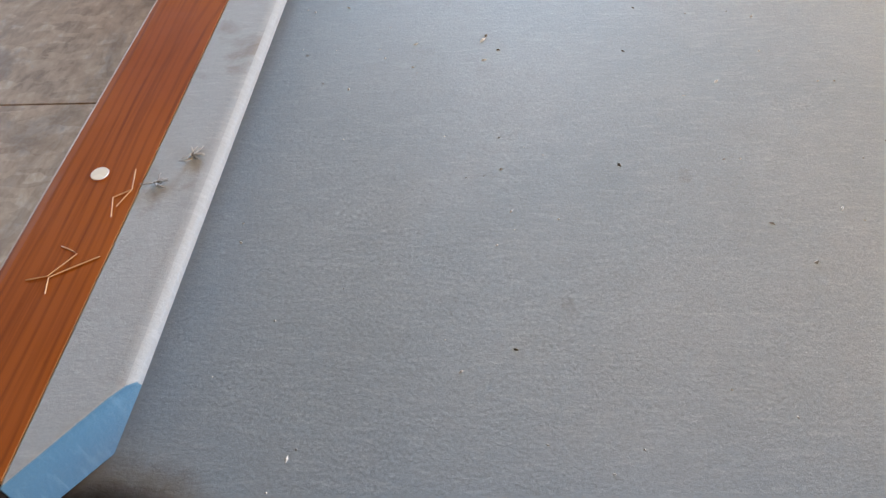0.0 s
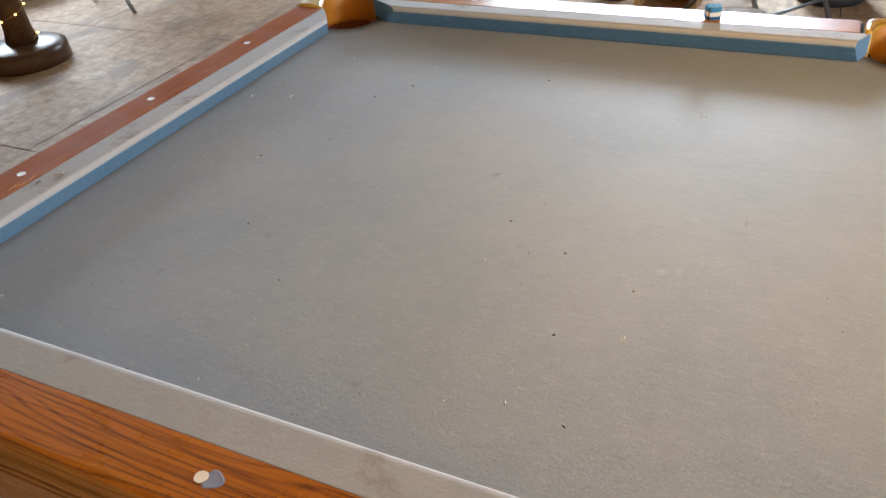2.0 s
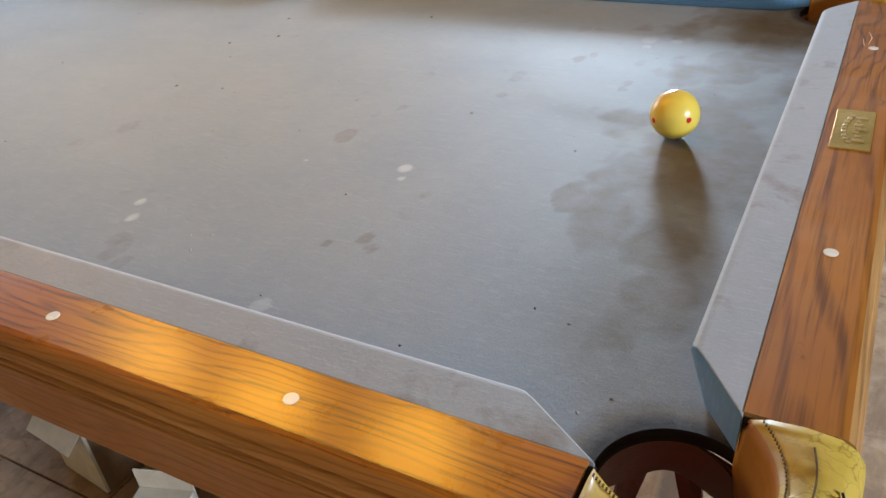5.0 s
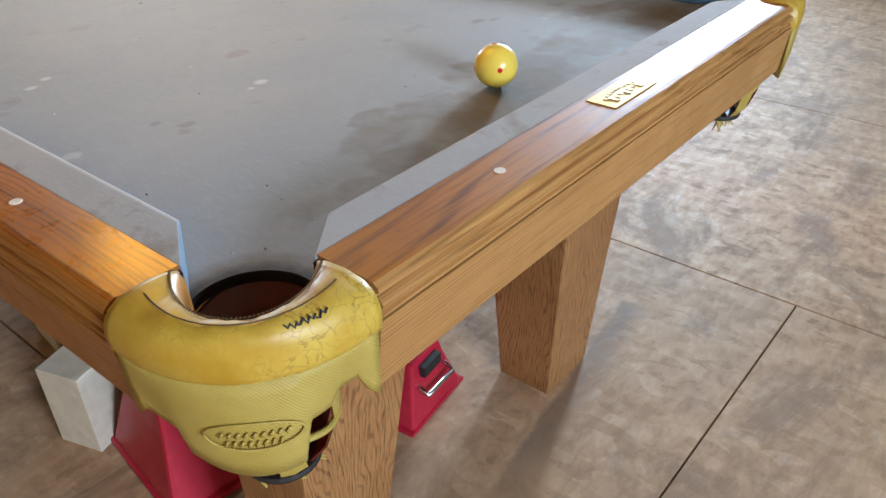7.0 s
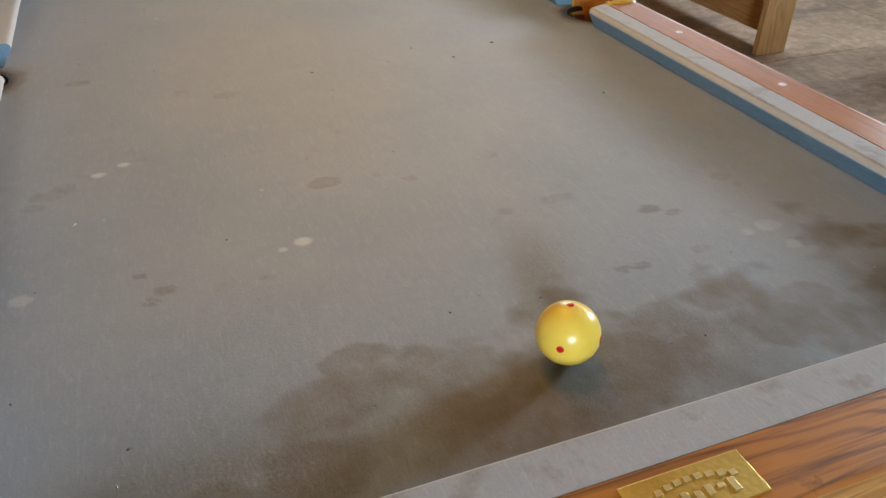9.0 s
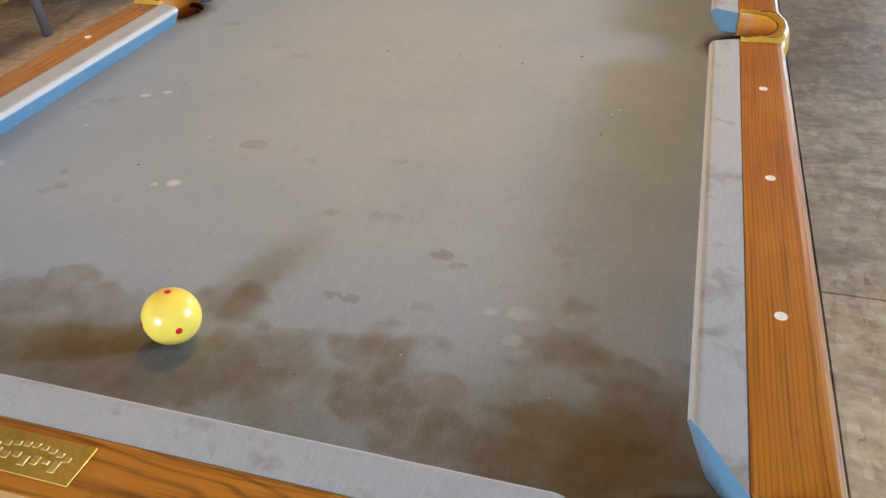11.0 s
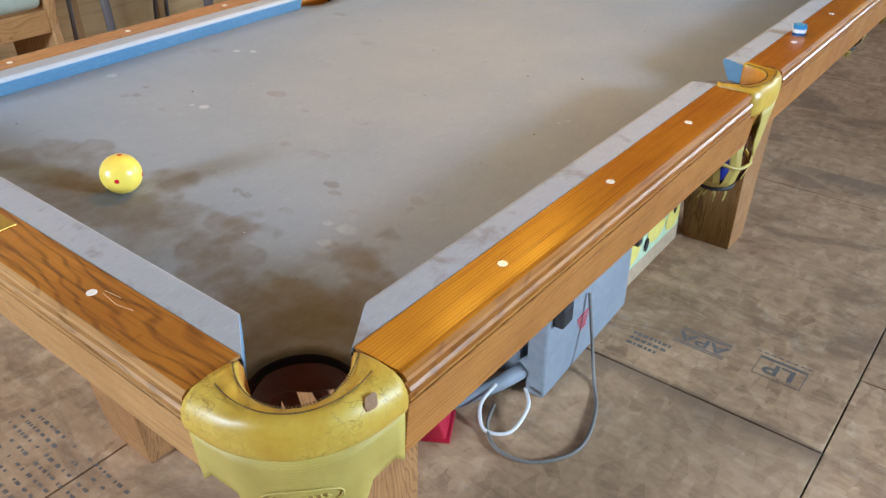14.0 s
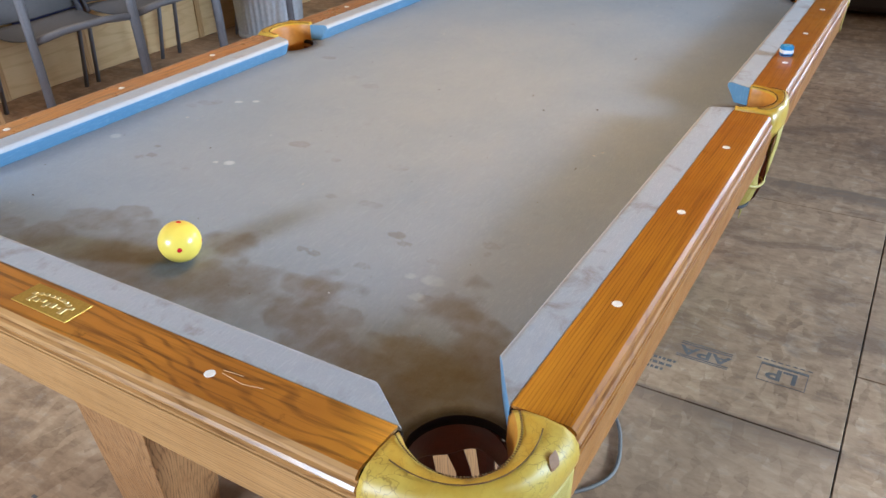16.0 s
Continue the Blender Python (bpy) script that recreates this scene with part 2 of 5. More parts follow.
M = {
    "bed": felt("bed_cloth", (0.142, 0.205, 0.275), (0.260, 0.302, 0.342)),
    "cushion_top": felt("dusty_cushion_cloth", (0.27, 0.315, 0.355), (0.365, 0.385, 0.405)),
    # paler cushion cloth, painting the highlight line along the nose
    "cushion_edge": felt("pale_cushion_edge", (0.36, 0.39, 0.42), (0.42, 0.44, 0.46)),
    "cushion_face": felt("blue_cushion_cloth", (0.085, 0.205, 0.33), (0.20, 0.32, 0.42), True),
    "top_x": oak("rail_oak_long", "x", (0.46, 0.150, 0.004), (0.36, 0.105, 0.003), (0.075, 0.018, 0.002), 0.28, 0.3, 7.5, 0.75, 0.30, 14.0),
    "top_n": oak("rail_oak_straight", "x", (0.47, 0.180, 0.008), (0.38, 0.128, 0.006), (0.19, 0.055, 0.004), 0.34, 0.35, 16.0, 0.5, 0.22, 1.6),
    "top_y": oak("rail_oak_short", "y", (0.45, 0.175, 0.018), (0.32, 0.110, 0.011), (0.115, 0.038, 0.006), 0.42, 0.9, 4.0, 0.35, 0.30, 22.0),
    "top_w": oak("rail_oak_red", "y", (0.35, 0.098, 0.010), (0.28, 0.070, 0.008), (0.17, 0.040, 0.006), 0.55, 0.6, 8.0, 0.0, 0.05, 5.0),
    "side_x": oak("apron_oak_long", "x", (0.39, 0.160, 0.030), (0.30, 0.110, 0.020), (0.18, 0.060, 0.011), 0.38, 0.15, 10.0, 0.2, 0.28, 11.0),
    "side_y": oak("apron_oak_short", "y", (0.47, 0.250, 0.085), (0.38, 0.19, 0.058), (0.19, 0.085, 0.026), 0.38, 0.12, 14.0, 0.2, 0.3, 6.0),
    "leg": oak("leg_oak", "z", (0.40, 0.205, 0.08), (0.31, 0.145, 0.052), (0.12, 0.050, 0.018), 0.4, 0.2, 9.0, 0.15, 0.22, 16.0),
    "leather": None,
    "leather_dark": speckled("pocket_lining_leather", (0.11, 0.024, 0.010), (0.17, 0.042, 0.016), 40, 0.42, 0, 0.3),
    "leather_in": speckled("tan_pocket_face_leather", (0.42, 0.155, 0.013), (0.51, 0.235, 0.028), 30, 0.5, 0, 0.2),
    "under_leather": speckled("bare_brown_leather", (0.24, 0.12, 0.055), (0.32, 0.17, 0.08), 60, 0.7),
    "black": speckled("black_rubber", (0.012, 0.012, 0.013), (0.022, 0.021, 0.02), 40, 0.6),
    "under": speckled("dark_underside_board", (0.03, 0.02, 0.014), (0.05, 0.034, 0.022), 20, 0.8),
    "throat": speckled("near_black_lining", (0.016, 0.012, 0.010), (0.026, 0.019, 0.015), 40, 0.9, 0, 0.2, 5.0, 0.1),
    "stitch": solid("brown_stitching", (0.10, 0.05, 0.012), 0.8),
    "pearl": solid("pearl_inlay", (0.82, 0.78, 0.70), 0.25),
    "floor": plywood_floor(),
}


def pocket_leather():
    """Cracked yellow-ochre leather with a glaze."""
    m, nt, p = mat("yellow_leather", 0.3)
    v = coords(nt)
    big = noise_tex(nt, v, 14.0, 4, 0.6)
    fine = noise_tex(nt, v, 210.0, 4, 0.6)
    vor = nt.nodes.new("ShaderNodeTexVoronoi")
    vor.feature = "DISTANCE_TO_EDGE"
    vor.inputs["Scale"].default_value = 75.0
    warp = mix(nt, 0.06, v, noise_col(nt, v, 30.0))
    nt.links.new(warp, vor.inputs["Vector"])
    crack = grey(nt, vor.outputs["Distance"], 0.0, 0.045, 1.0, 0.0)
    gate = nt.nodes.new("ShaderNodeMath")
    gate.operation = "MULTIPLY"
    nt.links.new(crack, gate.inputs[0])
    nt.links.new(grey(nt, big, 0.46, 0.64, 0.0, 0.6), gate.inputs[1])
    c = mix(nt, grey(nt, big, 0.3, 0.7), (0.40, 0.215, 0.012), (0.57, 0.405, 0.065))
    c = mix(nt, grey(nt, fine, 0.5, 0.75, 0, 0.3), c, (0.34, 0.20, 0.02))
    c = mix(nt, gate.outputs[0], c, (0.13, 0.062, 0.008))
    nt.links.new(c, p.inputs["Base Color"])
    nt.links.new(grey(nt, big, 0.3, 0.7, 0.30, 0.48), p.inputs["Roughness"])
    bump(nt, p, fine, 0.2, 0.0006)
    return m


def skirt_leather():
    """Embossed paler leather: a fine woven stamp."""
    m, nt, p = mat("embossed_leather", 0.48)
    v = coords(nt)
    big = noise_tex(nt, v, 20.0, 4, 0.6)
    waves = []
    for k in (0, 1):
        w = nt.nodes.new("ShaderNodeTexWave")
        w.wave_type, w.bands_direction = "BANDS", "DIAGONAL" if k else "Z"
        w.inputs["Scale"].default_value = 150.0 if k else 170.0
        w.inputs["Distortion"].default_value = 0.6
        nt.links.new(v, w.inputs["Vector"])
        waves.append(w.outputs["Fac"])
    stamp = mix(nt, 0.5, waves[0], waves[1])
    c = mix(nt, grey(nt, big, 0.3, 0.7), (0.39, 0.290, 0.055), (0.48, 0.375, 0.090))
    c = mix(nt, grey(nt, stamp, 0.3, 0.6, 0.4, 0.0), c, (0.36, 0.27, 0.06))
    nt.links.new(c, p.inputs["Base Color"])
    bump(nt, p, stamp, 0.5, 0.0009)
    return m


M["leather"] = pocket_leather()
M["skirt"] = skirt_leather()

# ---- building helpers ----


def part(name, bm, material, parent=None, label="", smooth=False, bevel=0.0, segments=2):
    """Links a bmesh as one mesh object, under a thing or part if one is given."""
    bmesh.ops.recalc_face_normals(bm, faces=bm.faces)
    me = bpy.data.meshes.new(name)
    bm.to_mesh(me)
    bm.free()
    for m in material if isinstance(material, (list, tuple)) else [material]:
        me.materials.append(m)
    if smooth:
        me.polygons.foreach_set("use_smooth", [True] * len(me.polygons))
    ob = new(name, me)
    ob.parent = parent
    if label:
        tagged(ob, label)
    if bevel:
        b = ob.modifiers.new("bevel", "BEVEL")
        b.width, b.segments, b.limit_method, b.angle_limit = bevel, segments, "ANGLE", radians(35)
        b.material = -1
    return ob


def thing(name, label, category, group="", at=None):
    ob = new(name)
    ob.empty_display_size = 0.1
    if at is not None:
        ob.matrix_world = at
    return tagged(ob, label, category, group)


def box(bm, x0, x1, y0, y1, z0, z1):
    vs = [bm.verts.new((x, y, z)) for z in (z0, z1) for x, y in ((x0, y0), (x1, y0), (x1, y1), (x0, y1))]
    for f in ((0, 3, 2, 1), (4, 5, 6, 7), (0, 1, 5, 4), (1, 2, 6, 5), (2, 3, 7, 6), (3, 0, 4, 7)):
        bm.faces.new([vs[i] for i in f])
    return vs


def boxed(x0, x1, y0, y1, z0, z1):
    bm = bmesh.new()
    box(bm, x0, x1, y0, y1, z0, z1)
    return bm


def tube(bm, pts, r, sides=8, closed=False):
    """A round bar along points."""
    pts = [Vector(p) for p in pts]
    n = len(pts)
    rings = []
    up = Vector((0, 0, 1))
    for i, p in enumerate(pts):
        a = pts[(i - 1) % n] if closed or i else p
        b = pts[(i + 1) % n] if closed or i < n - 1 else p
        t = (b - a).normalized()
        u = t.cross(up if abs(t.z) < 0.95 else Vector((1, 0, 0))).normalized()
        w = t.cross(u)
        rr = r[i] if isinstance(r, (list, tuple)) else r
        rings.append([bm.verts.new(p + rr * (math.cos(k * math.tau / sides) * u + math.sin(k * math.tau / sides) * w)) for k in range(sides)])
    for i in range(n if closed else n - 1):
        a, b = rings[i], rings[(i + 1) % n]
        for k in range(sides):
            bm.faces.new((a[k], a[(k + 1) % sides], b[(k + 1) % sides], b[k]))
    if not closed:
        bm.faces.new(rings[0][::-1])
        bm.faces.new(rings[-1])
    return bm


def lathe(profile, sides=32, centre=(0, 0, 0), ripple=0.0, waves=0):
    """A turned shape from (radius, height) pairs."""
    bm = bmesh.new()
    rings = []
    for r, z in profile:
        ring = []
        for k in range(sides):
            a = k * math.tau / sides
            q = r * (1 + ripple * math.cos(waves * a))
            ring.append(bm.verts.new((centre[0] + q * math.cos(a), centre[1] + q * math.sin(a), centre[2] + z)))
        rings.append(ring)
    for a, b in zip(rings, rings[1:]):
        for k in range(sides):
            bm.faces.new((a[k], a[(k + 1) % sides], b[(k + 1) % sides], b[k]))
    for ring in (rings[0], rings[-1]):
        if (ring[0].co - ring[sides // 2].co).length > 1e-4:
            bm.faces.new(ring)
    return bm


def loft(loops, closed=True, cap=True):
    """A skin over loops of equal length."""
    bm = bmesh.new()
    rows = [[bm.verts.new(p) for p in loop] for loop in loops]
    n = len(rows[0])
    for a, b in zip(rows, rows[1:]):
        for k in range(n if closed else n - 1):
            bm.faces.new((a[k], a[(k + 1) % n], b[(k + 1) % n], b[k]))
    if cap and closed:
        bm.faces.new(rows[0])
        bm.faces.new(rows[-1][::-1])
    return bm


def smoothstep(a, b, x):
    t = min(1, max(0, (x - a) / (b - a)))
    return t * t * (3 - 2 * t)


# ---- the room ----
X0, X1, Y0, Y1, TOP = -6.6, 4.5, -3.07, 5.2, 2.9
floor = part("floor", boxed(X0, X1, Y0, Y1, -0.12, -0.019), M["under"])
tagged(floor, "bare weathered sheathing floor of large butted sheets", "floor", kind="structure")
ply_wall = oak("wall_plywood", "x", (0.68, 0.47, 0.24), (0.62, 0.41, 0.19), (0.54, 0.34, 0.15), 0.6, 0.1, 1.1)
dark_wall = speckled("brown_wall_panelling", (0.10, 0.085, 0.075), (0.15, 0.13, 0.115), 8, 0.7)
grey_ceiling = speckled("ceiling_board", (0.17, 0.14, 0.11), (0.22, 0.18, 0.145), 6, 0.8)


def wall(name, along, at, out, a0, a1, holes, material, label):
    """A wall 0.12 thick with window openings, its inner face at the given place."""
    bm = bmesh.new()
    cuts = sorted(holes)
    edges = [a0] + [q for h in cuts for q in h[:2]] + [a1]
    spans = [(edges[i], edges[i + 1], None) for i in range(0, len(edges), 2)]
    for h in cuts:
        spans += [(h[0], h[1], (0, h[2])), (h[0], h[1], (h[3], TOP))]
    lo, hi = sorted((at, at + out * 0.12))
    for s0, s1, zz in spans:
        z0, z1 = zz or (0, TOP)
        if along == "x":
            box(bm, s0, s1, lo, hi, z0, z1)
        else:
            box(bm, lo, hi, s0, s1, z0, z1)
    return tagged(part(name, bm, material), label, "wall", kind="structure")


wall("wall_north", "x", Y1, 1, X0, X1, [(-5.7, -3.5, 1.15, 2.65), (-2.60, -1.30, 1.72, 2.68), (-1.08, -0.36, 1.44, 2.04)], dark_wall, "brown panelled wall with three window openings")
wall("wall_south", "x", Y0, -1, X0, X1, [], ply_wall, "plain plywood wall behind the seats")
wall("wall_west", "y", X0, -1, Y0, Y1, [(2.4, 4.6, 1.2, 2.6)], dark_wall, "dark brown panelled wall with a window opening")
wall("wall_east", "y", X1, 1, Y0, Y1, [(-1.6, -0.5, 1.36, 2.08)], dark_wall, "brown panelled wall with a window opening")
tagged(part("ceiling", boxed(X0, X1, Y0, Y1, TOP, TOP + 0.1), grey_ceiling), "brown board ceiling", "ceiling", kind="structure")

# ---- pool table ----
ZC, ZR = 0.760, 0.798  # cloth and rail top
NX, NY = 1.008, 0.501  # cushion noses
DX = NX - NY
table = thing("pool_table", "oak pool table with dusty grey-blue cloth and yellow leather pockets", "pool table")

CORNER = (1.0215, 0.5135, 0.057)
HOLES = [(sx * CORNER[0], sy * CORNER[1], CORNER[2]) for sx in (-1, 1) for sy in (-1, 1)] + [(0, sy * 0.560, 0.056) for sy in (-1, 1)]

# stains, painted ball shadow and chalk marks: place, radius, strength
DARK_SPOTS = [(0.89, 0.115, 0.050, 0.75), (0.862, 0.188, 0.032, 0.75), (0.920, 0.22, 0.030, 0.8), (0.893, 0.272, 0.024, 0.6), (0.942, 0.285, 0.034, 0.7),
              (0.693, 0.222, 0.015, 0.9), (0.709, 0.246, 0.012, 0.8), (0.788, 0.127, 0.008, 0.6), (0.790, 0.150, 0.008, 0.6), (0.784, 0.228, 0.011, 0.4),
              (0.831, 0.428, 0.032, 0.75), (0.912, 0.384, 0.040, 0.8), (0.951, 0.353, 0.045, 0.9), (0.811, 0.359, 0.018, 0.45), (0.925, 0.068, 0.034, 0.7),
              # this row puts the cue ball's long brown shadow into the cloth colour
              (0.824, -0.181, 0.022, 0.7), (0.875, -0.19, 0.055, 0.7), (0.872, -0.11, 0.042, 0.65), (0.935, -0.22, 0.050, 0.75), (0.952, -0.32, 0.050, 0.6), (0.93, -0.06, 0.040, 0.6),
              (0.638, 0.060, 0.024, 0.45), (0.631, 0.132, 0.018, 0.3), (0.498, -0.118, 0.017, 0.75), (0.50, -0.049, 0.009, 0.5), (0.523, -0.018, 0.011, 0.5), (0.73, 0.306, 0.011, 0.4), (0.679, 0.361, 0.009, 0.4),
              (0.626, -0.345, 0.0095, 1.0), (0.658, -0.322, 0.012, 0.8), (0.674, -0.339, 0.009, 0.6), (0.418, -0.440, 0.020, 0.5), (0.400, -0.420, 0.014, 0.4), (0.440, -0.452, 0.016, 0.45), (0.048, -0.402, 0.017, 0.65), (0.50, 0.096, 0.018, 0.3),
              (0.17, -0.193, 0.022, 0.35), (0.145, -0.258, 0.020, 0.2), (0.704, 0.005, 0.010, 0.3), (0.657, 0.356, 0.013, 0.4), (0.673, -0.221, 0.010, 0.3), (-0.376, 0.319, 0.013, 0.4),
              (-0.49, 0.0, 0.006, 1), (-0.78, -0.33, 0.008, 0.4), (-0.7, -0.22, 0.009, 0.3), (-0.47, -0.41, 0.007, 0.4)]
PALE_SPOTS = [(0.620, -0.174, 0.013, 1), (0.628, -0.198, 0.007, 0.8), (0.362, -0.348, 0.009, 1), (0.381, -0.378, 0.009, 0.9), (-0.243, -0.143, 0.007, 0.5), (-0.226, -0.137, 0.008, 0.5), (-0.208, -0.131, 0.007, 0.4),
              (0.49, -0.195, 0.004, 1), (0.772, 0.33, 0.018, 0.5), (0.813, 0.330, 0.014, 0.5), (0.775, 0.299, 0.010, 0.5), (0.629, -0.456, 0.013, 0.6), (-0.587, 0.225, 0.020, 0.35), (0.042, 0.348, 0.025, 0.3), (0.84, 0.23, 0.024, 0.35)]



def bed():
    """The cloth-covered bed: a fine grid with round cuts at the pockets, its stains and painted shade held as
    attributes.
    """
    step = 0.005
    nx, ny = int(2 * 1.045 / step), int(2 * 0.54 / step)
    pts, keep = [], []
    for j in range(ny + 1):
        for i in range(nx + 1):
            x, y = -1.045 + 2.09 * i / nx, -0.54 + 1.08 * j / ny
            inside = False
            for hx, hy, r in HOLES:
                d = math.hypot(x - hx, y - hy)
                if d < r:
                    inside = True
                    if d > 1e-6:
                        x, y = hx + (x - hx) * r / d, hy + (y - hy) * r / d
            pts.append((x, y, ZC))
            keep.append(inside)
    faces = []
    for j in range(ny):
        for i in range(nx):
            q = (j * (nx + 1) + i, j * (nx + 1) + i + 1, (j + 1) * (nx + 1) + i + 1, (j + 1) * (nx + 1) + i)
            if not all(keep[k] for k in q):
                faces.append(q)
    me = bpy.data.meshes.new("bed")
    me.from_pydata(pts, [], faces)
    brown_mask, chalk, rim_dark = [], [], []
    for x, y, _ in pts:
        v = Vector((x, y, 0))
        n = noise.fractal(v * 9.0, 1.0, 2.0, 4) * 0.07 + noise.noise(v * 33.0) * 0.025
        m = noise.fractal(v * 5.0 + Vector((7, 2, 5)), 1.0, 2.0, 5)
        # browner toward the east end: mottled stain plus painted cushion and ball shade
        s = smoothstep(0.80, 0.93, x + n * 2.0 + 0.10 * m + 0.05 * smoothstep(0.2, 0.5, abs(y)) + 0.03 * smoothstep(0.0, -0.3, y))
        s *= 0.28 + 0.34 * smoothstep(-0.25, 0.15, m + n * 1.5)
        s *= 1.0 - 0.75 * smoothstep(-0.05, -0.28, y)
        for sx, sy, r, k in DARK_SPOTS:
            if sx < 0.75:
                r, k = r * 0.85, k * 0.72
            dd = math.hypot((x - sx) * 1.25, (y - sy) * 0.8)
            if dd < 2.6 * r:
                q = dd / r + n * 11 * min(1, r / 0.02)
                s = max(s, (0.18 + 0.42 * k) * smoothstep(1.15 + 5 * max(0, r - 0.02), 0.90 - 9 * max(0, r - 0.02), q) * (0.93 + 0.07 * smoothstep(0.3, 0.9, q)))
        s = max(s, 0.13 * smoothstep(0.16, 0.30, noise.fractal(v * 6.5 + Vector((3, 8, 1)), 1.0, 2.1, 4) - 0.12 * (x < 0.1)))
        # cloth turns brown, then near-black, close to each pocket hole
        g = 0.0
        for hx, hy, r in HOLES:
            gap = math.hypot(x - hx, y - hy) - r + n * 0.05
            s = max(s, 0.6 * smoothstep(0.045, 0.010, gap))
            g = max(g, smoothstep(0.024, 0.000, gap))
        c = 0.0
        for sx, sy, r, k in PALE_SPOTS:
            dd = math.hypot(x - sx, (y - sy) * 0.8)
            if dd < 2.2 * r:
                c = max(c, (0.15 + 0.6 * k) * smoothstep(1.3, 0.5, dd / r + n * 8 * min(1, r / 0.02)))
        brown_mask.append(s)
        chalk.append(c)
        rim_dark.append(g)
    for name, values in (("brown_mask", brown_mask), ("rim_dark", rim_dark), ("chalk_dust", chalk)):
        a = me.attributes.new(name, "FLOAT", "POINT")
        a.data.foreach_set("value", values)
    me.materials.append(M["bed"])
    ob = new("bed", me)
    ob.parent = table
    tagged(ob, "dusty grey-blue cloth with brown stains, painted shade and chalk marks")
    return ob


bed()
part("slate_frame", boxed(-0.955, 0.955, -0.455, 0.455, 0.70, 0.7595), M["under"], table, "dark board under the bed")

RAIL = [(0.542, 0.762), (0.542, 0.7985), (0.598, 0.7985), (0.604, 0.7975), (0.6085, 0.794), (0.610, 0.790), (0.6065, 0.7875), (0.6065, 0.785), (0.611, 0.783), (0.6135, 0.7795), (0.6125, 0.776), (0.609, 0.774), (0.609, 0.7715), (0.6125, 0.770), (0.6125, 0.767), (0.600, 0.765)]
APRON = [(0.585, 0.7648), (0.6135, 0.7648), (0.6125, 0.757), (0.605, 0.694), (0.602, 0.691), (0.582, 0.691)]
APRON_END = [(0.585, 0.752), (0.6116, 0.752), (0.605, 0.694), (0.602, 0.691), (0.582, 0.691)]
CUSHION = [(0.542, 0.762), (0.542, 0.7982), (0.5055, 0.7993), (0.5000, 0.7982), (0.4967, 0.7950), (0.4957, 0.7905), (0.4985, 0.7860), (0.5145, 0.7605)]

# filler profile; its near-black colour stands in for the dark open gap
JOINT = [(0.5425, 0.766), (0.5425, 0.7945), (0.600, 0.7945), (0.605, 0.790), (0.605, 0.768)]


def run(profile, side, lo, hi, long_side):
    """A length of moulding; lo and hi give its two ends by the distance out."""
    loops = []
    for end in (lo, hi):
        loop = []
        for off, z in profile:
            a = end(off)
            loop.append((a, side * off, z) if long_side else (side * (off + DX), a, z))
        loops.append(loop)
    return loft(loops)


def paint_up(ob, limit=0.35):
    """Second material on what faces up."""
    for f in ob.data.polygons:
        end = limit < 0 and abs(f.normal.z) < 0.05 and len(f.vertices) > 4
        f.material_index = 1 if f.normal.z > limit and not end and (limit < 0 or f.center.z > 0.797) else 0
        # rounded nose faces take the paler cloth with the painted highlight
        if limit < 0 and not end and 0.2 < f.normal.z < 0.97 and len(f.vertices) == 4:
            f.material_index = 2


jaw = lambda nose, back: (lambda off: nose + (back - nose) * (off - 0.501) / 0.041)
flat = lambda v: (lambda off: v)
minus = lambda fn: (lambda off: -fn(off))
side_jaw, long_jaw, short_jaw = jaw(0.078, 0.060), jaw(0.913, 0.976), jaw(0.413, 0.468)
